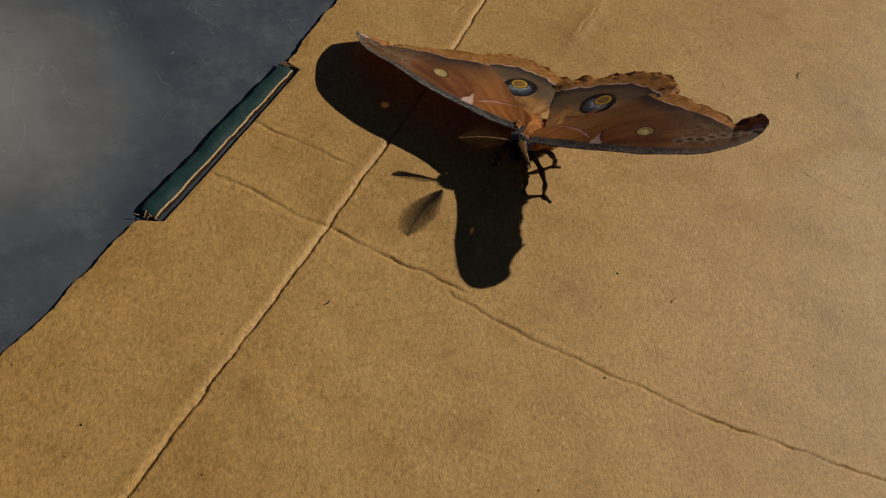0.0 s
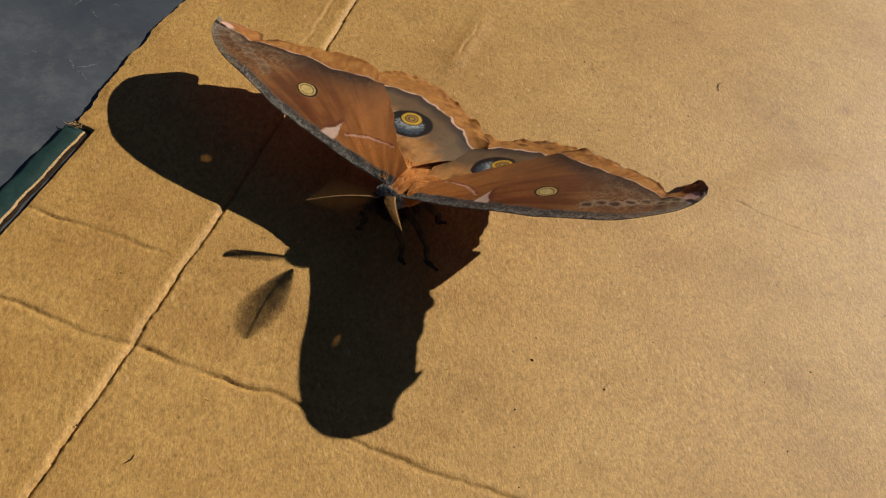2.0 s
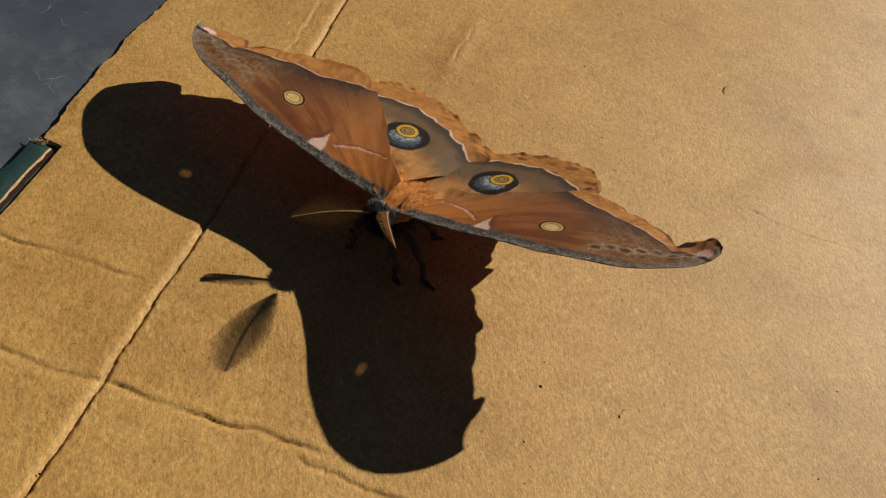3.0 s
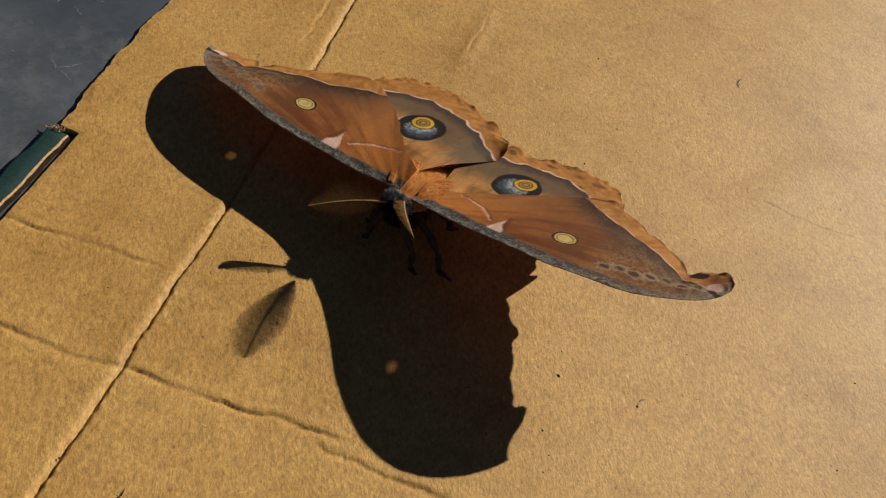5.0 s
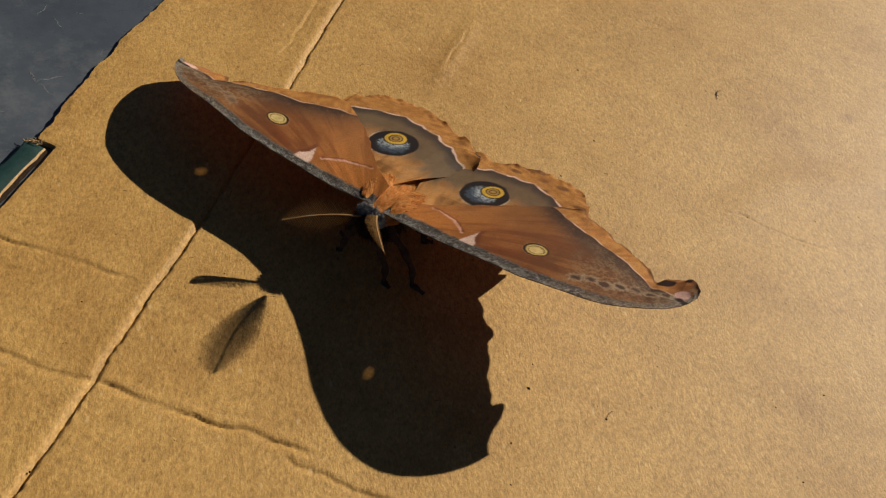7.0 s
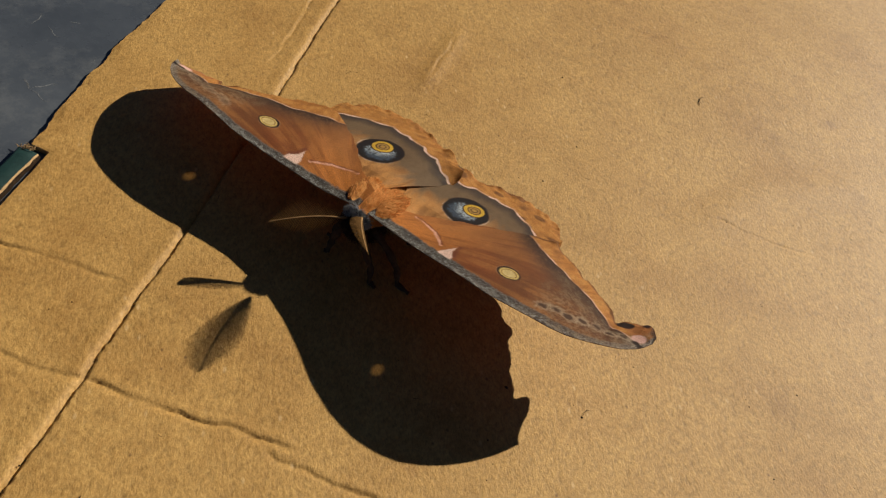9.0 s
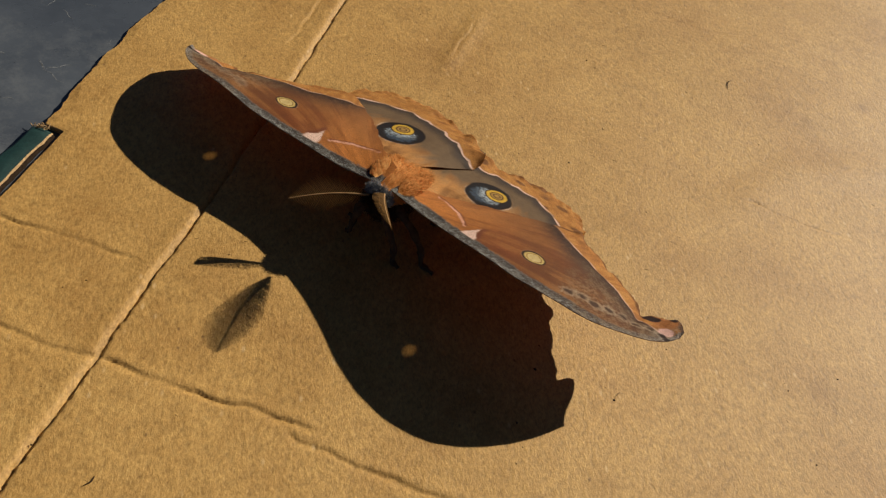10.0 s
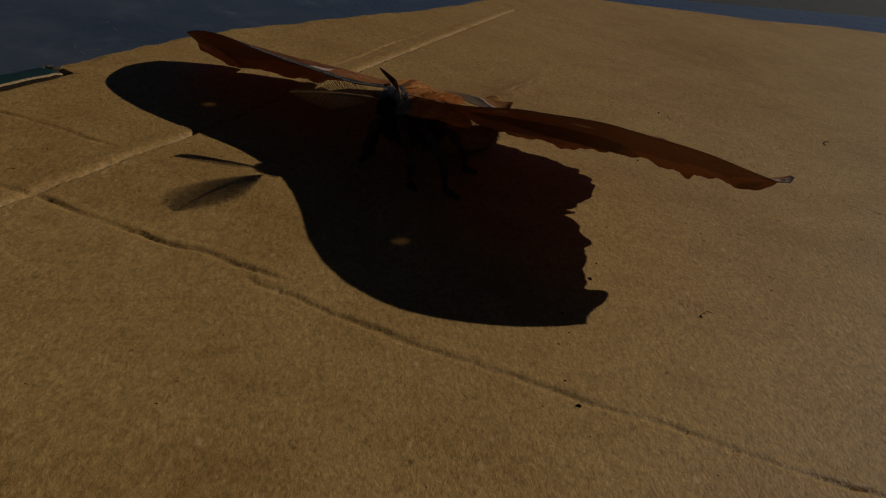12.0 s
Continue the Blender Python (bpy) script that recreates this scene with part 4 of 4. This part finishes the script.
# ---------------------------------------------------------------- dirt and small marks
def lump(v, f, x, y, r, rnd, z=0.0, flat=0.5):
    q, n = len(v), 7
    v.append((x * MM, y * MM, (z + r * flat) * MM))
    for k in range(n):
        a = 2 * math.pi * k / n
        s = r * rnd.uniform(0.65, 1.25)
        v.append(((x + s * math.cos(a)) * MM, (y + s * math.sin(a)) * MM, (z - 0.25) * MM))
    for k in range(n):
        f.append((q, q + 1 + k, q + 1 + (k + 1) % n))


GRAINS = [(90.4, 6.6, 0.7), (92.4, 13.1, 0.5), (84.2, -7.3, 0.5), (108.0, 0.2, 0.6), (154.9, 6.9, 0.5), (83.8, -31.5, 0.75), (82.6, -26.2, 0.5), (111.8, 78.0, 0.6), (128.0, 130.5, 0.6), (126.0, 95.7, 0.5), (84.6, -13.0, 0.35), (82.7, -16.8, 0.4), (170.7, 11.5, 0.5), (106.6, 3.3, 0.35), (125.0, 15.6, 0.4), (170.6, 72.0, 0.7), (154.4, -12.7, 0.55), (-4.6, 18.7, 0.45), (77.8, 25.5, 0.35), (96.8, 30.5, 0.35), (-46.3, -70.5, 0.6), (40.8, -61.0, 0.5), (2.9, -39.8, 0.5), (-17.6, -77.8, 0.5), (63.7, -67.7, 0.55)]


def height_at(x, y):
    return float((wave(np.array([x]), np.array([y]), 70, 14)[0] - 0.5) * 0.8 + (wave(np.array([x]), np.array([y]), 22, 15)[0] - 0.5) * 0.22)


def dirt_grains():
    rnd = random.Random(9)
    v, f = [], []
    for x, y, r in GRAINS:
        lump(v, f, x, y, r, rnd, height_at(x, y))
    for _ in range(420):
        x, y = rnd.uniform(-60, 240), rnd.uniform(-90, 200)
        if x > -45 + 0.37 * (y + 10) + 4:
            lump(v, f, x, y, 0.14 + 0.22 * rnd.random() ** 3, rnd, height_at(x, y))
    ob = new("dirt_grains", mesh_of("dirt_grains", v, f, DIRT_AND_SHADE))
    return tagged(ob, "scattered dark grains of dirt on the cardboard", "dirt", kind="stuff")


def hair_bit(name, points, label, thick=0.13):
    line = [Vector((x, y, z + height_at(x, y))) for x, y, z in points]
    v, f = tube(line, [thick * 0.5] + [thick] * (len(line) - 2) + [thick * 0.4], 5)
    ob = new(name, smooth(mesh_of(name, v, f, DIRT_AND_SHADE)))
    return tagged(ob, label, "debris")


def panel_scratches():
    rnd = random.Random(14)
    v, f = [], []
    marks = ((-26.2, 84.2, 7.5, 75, 0.30), (-26.2, 84.2, 6.5, -18, 0.24), (-26.2, 84.2, 4.5, 138, 0.28), (-26.4, 84.6, 4.0, 100, 0.18), (-30.1, 116.5, 6, -62, 0.22), (-27.4, 111.5, 6, -62, 0.2), (-22.6, 114.9, 3, -10, 0.2), (-37.7, 88.6, 1.6, 20, 0.4),
             (-33.5, 72.2, 3.2, -30, 0.2), (-13.8, 99.0, 2.4, 60, 0.2), (-57.5, 55.5, 2.2, 60, 0.5), (-60.1, 26.5, 4.5, 70, 0.2), (-103.8, 48.1, 2.0, 20, 0.5), (-75, 40, 2.6, 130, 0.16), (-48, 70, 2.0, 15, 0.2))
    for x, y, long, turn, wide in marks:
        a = radians(turn)
        p = Vector((x, y, BASE - 0.05))
        for k in range(9):
            q = len(v)
            d = Vector((math.cos(a), math.sin(a), 0))
            n = Vector((-d.y, d.x, 0))
            fade = math.sin(math.pi * (k + 0.6) / 9.6)
            s, s2 = n * wide * fade * rnd.uniform(0.3, 1.0), n * wide * fade * rnd.uniform(0.2, 0.8)
            e = p + d * long / 9
            for c in (p - s, p + s2, e + s2 * 0.8, e - s * 0.8):
                v.append((c.x * MM, c.y * MM, (c.z + 0.03) * MM))
            f.append((q, q + 1, q + 2, q + 3))
            p = e
            a += rnd.gauss(0, 0.3)
    ob = new("panel_scratches", mesh_of("panel_scratches", v, f, CHALK))
    return tagged(ob, "pale scratches in the paint of the panel", "scratches", kind="stuff")


def paper_fibres():
    """Short dark fibres pressed into the face of the board."""
    rnd = random.Random(27)
    v, f = [], []
    for _ in range(260):
        x, y = rnd.uniform(-20, 235), rnd.uniform(-80, 165)
        if x < -40 + 0.37 * (y + 10) + 12 or (x < 110 and rnd.random() < 0.5):
            continue
        turn, long = radians(rnd.gauss(-18, 40)), rnd.uniform(0.3, 1.3)
        d = Vector((math.cos(turn), math.sin(turn), 0)) * long
        p = Vector((x, y, height_at(x, y) + 0.01))
        bow = Vector((-d.y, d.x, 0)) * rnd.uniform(-0.25, 0.25)
        a, b = tube([p, p + d * 0.5 + bow, p + d], [0.025, 0.05, 0.02], 4)
        f += [tuple(i + len(v) for i in face) for face in b]
        v += a
    ob = new("paper_fibres", mesh_of("paper_fibres", v, f, DIRT_AND_SHADE))
    return tagged(ob, "short dark paper fibres in the cardboard face", "fibres", kind="stuff")


dirt_grains()
paper_fibres()
hair_bit("curled_hair", [(107.7, 0.0, 0.15), (108.3, 0.7, 0.3), (108.8, 1.5, 0.3), (109.6, 2.1, 0.3), (110.6, 2.0, 0.2)], "tiny dark curled hair on the cardboard", 0.05)
hair_bit("hair", [(179.0, 128.0, 0.15), (179.2, 130.2, 0.25), (180.4, 132.4, 0.3), (182.2, 133.6, 0.2)], "short dark curved hair on the cardboard")
hair_bit("twig_bit", [(3.0, -26.0, 0.15), (4.2, -25.2, 0.25), (4.6, -24.0, 0.15)], "tiny dark twig fragment on the cardboard")
panel_scratches()

# ---------------------------------------------------------------- movement
BODY = [
    (0, 0.38, -0.64, -0.12),
    (0.5, -0.05, -0.33, -0.16),
    (1, -0.24, -0.12, 0.08),
    (1.5, 0.37, 0.38, -0.11),
    (2, -0.10, 0.56, -0.21),
    (2.5, 0.37, 0.91, 0.08),
    (3, -0.43, 0.53, 0.01),
    (3.5, -0.73, 0.41, -0.03),
    (5.5, -0.56, 0.34, -0.34),
    (6, -0.50, 0.37, -0.33),
    (6.5, -0.63, 0.41, -0.05),
    (7, -0.75, 0.12, -0.01),
    (9, -0.12, 0.46, 0.46),
    (9.5, -0.31, 0.59, 0.50),
    (10, -0.02, 0.36, 0.53),
    (10.5, 0.32, -0.50, 0.01),
    (11, -0.31, 0.15, 0.53),
    (11.5, -1.60, 0.50, 0.00),
    (12, -0.88, 0.09, 0.32),
]
WINGS = [
    (0, (-7.0, -10.4, 12.1), (2.9, -27.4, 19.9)),
    (0.1, (-4.6, -8.5, 10.8), (1.3, -16.4, 16.2)),
    (0.2, (-2.8, -6.6, 9.0), (-1.4, -36.1, 13.7)),
    (0.3, (-2.0, -4.6, 6.8), (-2.0, -32.3, 13.7)),
    (0.4, (-2.2, -2.3, 5.9), (0.3, -26.8, 15.4)),
    (0.5, (-2.7, 1.3, 5.4), (3.7, -28.7, 18.2)),
    (0.6, (-0.8, -1.7, 4.0), (0.9, -29.2, 15.7)),
    (0.7, (0.5, -3.5, 3.0), (-0.3, -25.9, 13.5)),
    (0.8, (-0.1, -5.5, 4.0), (-0.1, -24.6, 11.9)),
    (0.9, (-1.2, -5.2, 5.4), (1.7, -38.0, 14.3)),
    (1, (-2.0, -2.3, 5.8), (3.8, -41.2, 15.8)),
    (1.1, (-1.1, 0.6, 3.6), (0.9, -37.2, 11.9)),
    (1.2, (-0.6, 4.7, 0.5), (-1.8, -31.2, 8.2)),
    (1.3, (-1.1, 7.4, -1.6), (-4.4, -20.1, 6.3)),
    (1.4, (-2.4, 8.0, -1.4), (-4.9, -33.2, 7.0)),
    (1.5, (-3.2, 10.8, -1.2), (-4.2, -21.1, 5.7)),
    (1.6, (-1.4, 4.7, -2.0), (-3.7, -11.1, 7.6)),
    (1.7, (0.3, 1.5, -3.1), (-3.5, -11.3, 6.8)),
    (1.8, (1.2, 0.1, -3.0), (-3.4, -15.4, 5.9)),
    (1.9, (0.9, -1.4, -2.3), (-4.1, -20.5, 6.7)),
    (2, (0.2, -1.9, -1.4), (-4.3, -27.7, 7.7)),
    (2.1, (1.6, -2.5, -0.5), (-3.9, -41.6, 2.8)),
    (2.2, (2.7, -1.7, -1.0), (-4.4, -36.9, -0.5)),
    (2.3, (2.9, -1.4, -2.5), (-6.1, -38.3, 0.2)),
    (2.4, (1.8, -3.9, -2.0), (-7.9, -17.9, 1.2)),
    (2.5, (0.5, -4.4, -0.4), (-9.0, -12.0, 1.7)),
    (2.6, (3.3, -5.5, -2.1), (-10.6, -1.4, 4.3)),
    (2.7, (4.8, -8.1, -2.7), (-10.9, -8.5, 3.7)),
    (2.8, (4.1, -9.7, -2.6), (-11.2, -9.8, 3.4)),
    (2.9, (2.2, -7.4, -2.7), (-10.9, -21.7, 3.1)),
    (3, (0.3, -2.4, -2.9), (-9.6, -19.8, 4.7)),
    (3.1, (2.5, -4.9, -2.8), (-9.3, -22.6, 3.8)),
    (3.2, (4.1, -6.7, -2.1), (-9.3, -41.8, 3.5)),
    (3.3, (4.6, -5.8, -2.5), (-8.4, -23.7, 2.3)),
    (3.4, (3.5, -4.8, -2.6), (-7.2, -21.3, 3.9)),
    (3.5, (1.9, -5.4, -1.7), (-5.7, -20.6, 6.9)),
    (3.6, (3.1, -5.9, -1.8), (-5.9, -24.9, 4.6)),
    (3.7, (3.6, -6.2, -1.7), (-6.2, -21.0, 2.9)),
    (4, (-0.3, -7.8, -1.5), (-7.6, -23.5, 1.6)),
    (4.4, (-1.0, -8.4, -1.8), (-8.1, -15.6, 0.3)),
    (4.8, (-1.8, -9.3, -2.0), (-8.4, -18.8, -0.7)),
    (5.1, (-2.1, -10.3, -2.2), (-8.0, -7.4, -2.3)),
    (5.3, (-2.4, -9.1, -2.8), (-5.1, 5.9, -2.6)),
    (5.4, (-4.5, -9.3, -2.4), (-7.1, -1.3, -1.1)),
    (5.5, (-7.0, -8.5, -2.3), (-10.3, -9.5, -0.3)),
    (5.6, (-5.4, -9.4, -1.9), (-7.9, -1.3, 1.0)),
    (5.7, (-4.7, -10.3, -1.1), (-7.1, -4.8, 2.8)),
    (5.8, (-5.5, -10.9, -0.4), (-7.5, -8.9, 3.8)),
    (6, (-8.7, -8.6, -1.1), (-8.8, -14.9, 1.6)),
    (6.5, (-10.1, -8.8, 0.5), (-9.5, -10.9, -0.5)),
    (6.8, (-8.1, -11.4, 0.2), (-9.5, -8.5, 2.7)),
    (7, (-7.5, -8.6, -0.5), (-8.5, -13.2, 1.6)),
    (9, (-10.8, -7.1, -1.3), (-13.1, -5.1, -2.1)),
    (9.5, (-11.5, -6.2, -1.4), (-15.7, -6.1, -2.1)),
    (10, (-12.3, -8.1, -0.9), (-15.6, -2.6, -3.5)),
    (10.1, (-10.0, -8.8, -1.4), (-11.3, -1.9, -2.8)),
    (10.2, (-8.6, -9.5, -1.4), (-7.8, -1.5, -0.9)),
    (10.3, (-8.7, -9.2, -0.9), (-6.1, -1.3, 1.7)),
    (10.4, (-9.6, -8.2, -0.6), (-5.6, -6.0, 0.9)),
    (10.5, (-10.2, -7.2, -1.1), (-5.2, -17.3, 1.5)),
    (10.6, (-8.8, -7.4, -0.4), (-2.4, -26.4, -1.3)),
    (10.7, (-7.6, -7.5, 0.3), (1.1, -31.4, -5.0)),
    (11, (-5.6, -7.6, 1.9), (-9.9, -17.0, 1.6)),
    (11.1, (-6.9, -9.0, 2.5), (-10.2, -12.9, 2.4)),
    (11.2, (-8.2, -10.1, 3.7), (-10.8, -8.0, 1.6)),
    (11.3, (-10.1, -11.0, 4.2), (-12.0, -5.4, -0.2)),
    (11.4, (-12.6, -10.8, 4.0), (-14.2, -7.2, -2.2)),
    (11.5, (-14.8, -9.8, 3.2), (-16.8, -5.6, -4.9)),
    (11.6, (-13.6, -10.4, 4.3), (-14.7, -9.5, -6.1)),
    (11.8, (-11.9, -13.5, 3.9), (-14.2, -7.4, -1.0)),
    (12, (-10.7, -10.0, 5.7), (-15.6, -7.8, -1.9)),
]


# extra turn of each hindwing beyond its forewing's, fitted to the camera's view
HIND_EASE = {1: [(0, (0.4, -4.2, -5.1)), (0.5, (-4.3, -2.3, -5.8)), (0.8, (-4.7, -1.3, -4.1)), (1, (-4.8, -0.5, -3.9)), (1.2, (-3.2, 0.8, -2.9)), (1.5, (-0.9, 2.6, 0.0)), (2, (-2.1, 5.4, -2.3)), (2.5, (2.0, 0.5, 3.0)), (3, (2.1, 0.7, 0.0)), (3.5, (-0.1, 3.1, -3.2)), (5.5, (0.7, 2.1, -0.3)), (6, (-0.0, 2.1, 0.1)), (6.5, (1.8, 4.0, 1.8)), (7, (0.8, 1.8, 0.1)), (9, (1.4, 2.7, 0.1)), (9.5, (4.9, 6.2, -0.4)), (10, (1.3, 2.5, 0.8)), (10.5, (-5.2, 2.5, -0.2)), (11, (0.6, 0.5, 0.3)), (11.5, (1.5, -8.0, 0.0)), (12, (1.5, -8.5, 0.0))],
             -1: [(0, (0.1, -5.7, 0.5)), (0.5, (-2.3, -4.1, 0.4)), (0.8, (-3.1, -4.3, 0.8)), (1, (-3.2, -3.6, 0.4)), (1.2, (-3.0, -4.5, 1.6)), (1.5, (-2.1, -5.0, 1.5)), (2, (-6.3, -3.2, 0.8)), (2.5, (-8.4, -0.8, -0.1)), (3, (-7.5, -2.2, 0.1)), (3.5, (-9.3, -1.7, 0.4)), (5.5, (-2.0, 0.7, -0.7)), (6, (-0.5, 0.1, -0.8)), (6.5, (1.8, -3.5, -1.8)), (7, (0.1, -2.3, -0.8)), (9, (0.5, -1.5, -0.9)), (9.5, (1.1, -3.9, -1.9)), (10, (-0.0, -0.7, -1.2)), (10.5, (-0.6, -0.9, -1.6)), (12, (2.2, -0.5, 2.5))]}


def turned(side, turn):
    r = Vector([radians(a) for a in turn])
    return Matrix.Translation((4 * MM * side, 0, 0)) @ Matrix.Rotation(r.length, 4, r.normalized() if r.length > 1e-6 else Vector((0, 0, 1)))


def motions():
    walk(moth, [(t, pose((HINGE[0] + x) * MM, (HINGE[1] + y) * MM, (HINGE[2] + z) * MM, 0, 0, YAW)) for t, x, y, z in BODY])
    for side, pick in ((-1, 1), (1, 2)):
        rows = [(row[0], turned(side, row[pick])) for row in WINGS]
        walk(FOREWINGS[side], rows)
        ease = HIND_EASE[side]
        at = [e[0] for e in ease]
        rows = [(row[0], turned(side, [a + float(np.interp(row[0], at, [e[1][k] for e in ease])) for k, a in enumerate(row[pick])])) for row in WINGS]
        walk(HINDWINGS[side], rows)


motions()
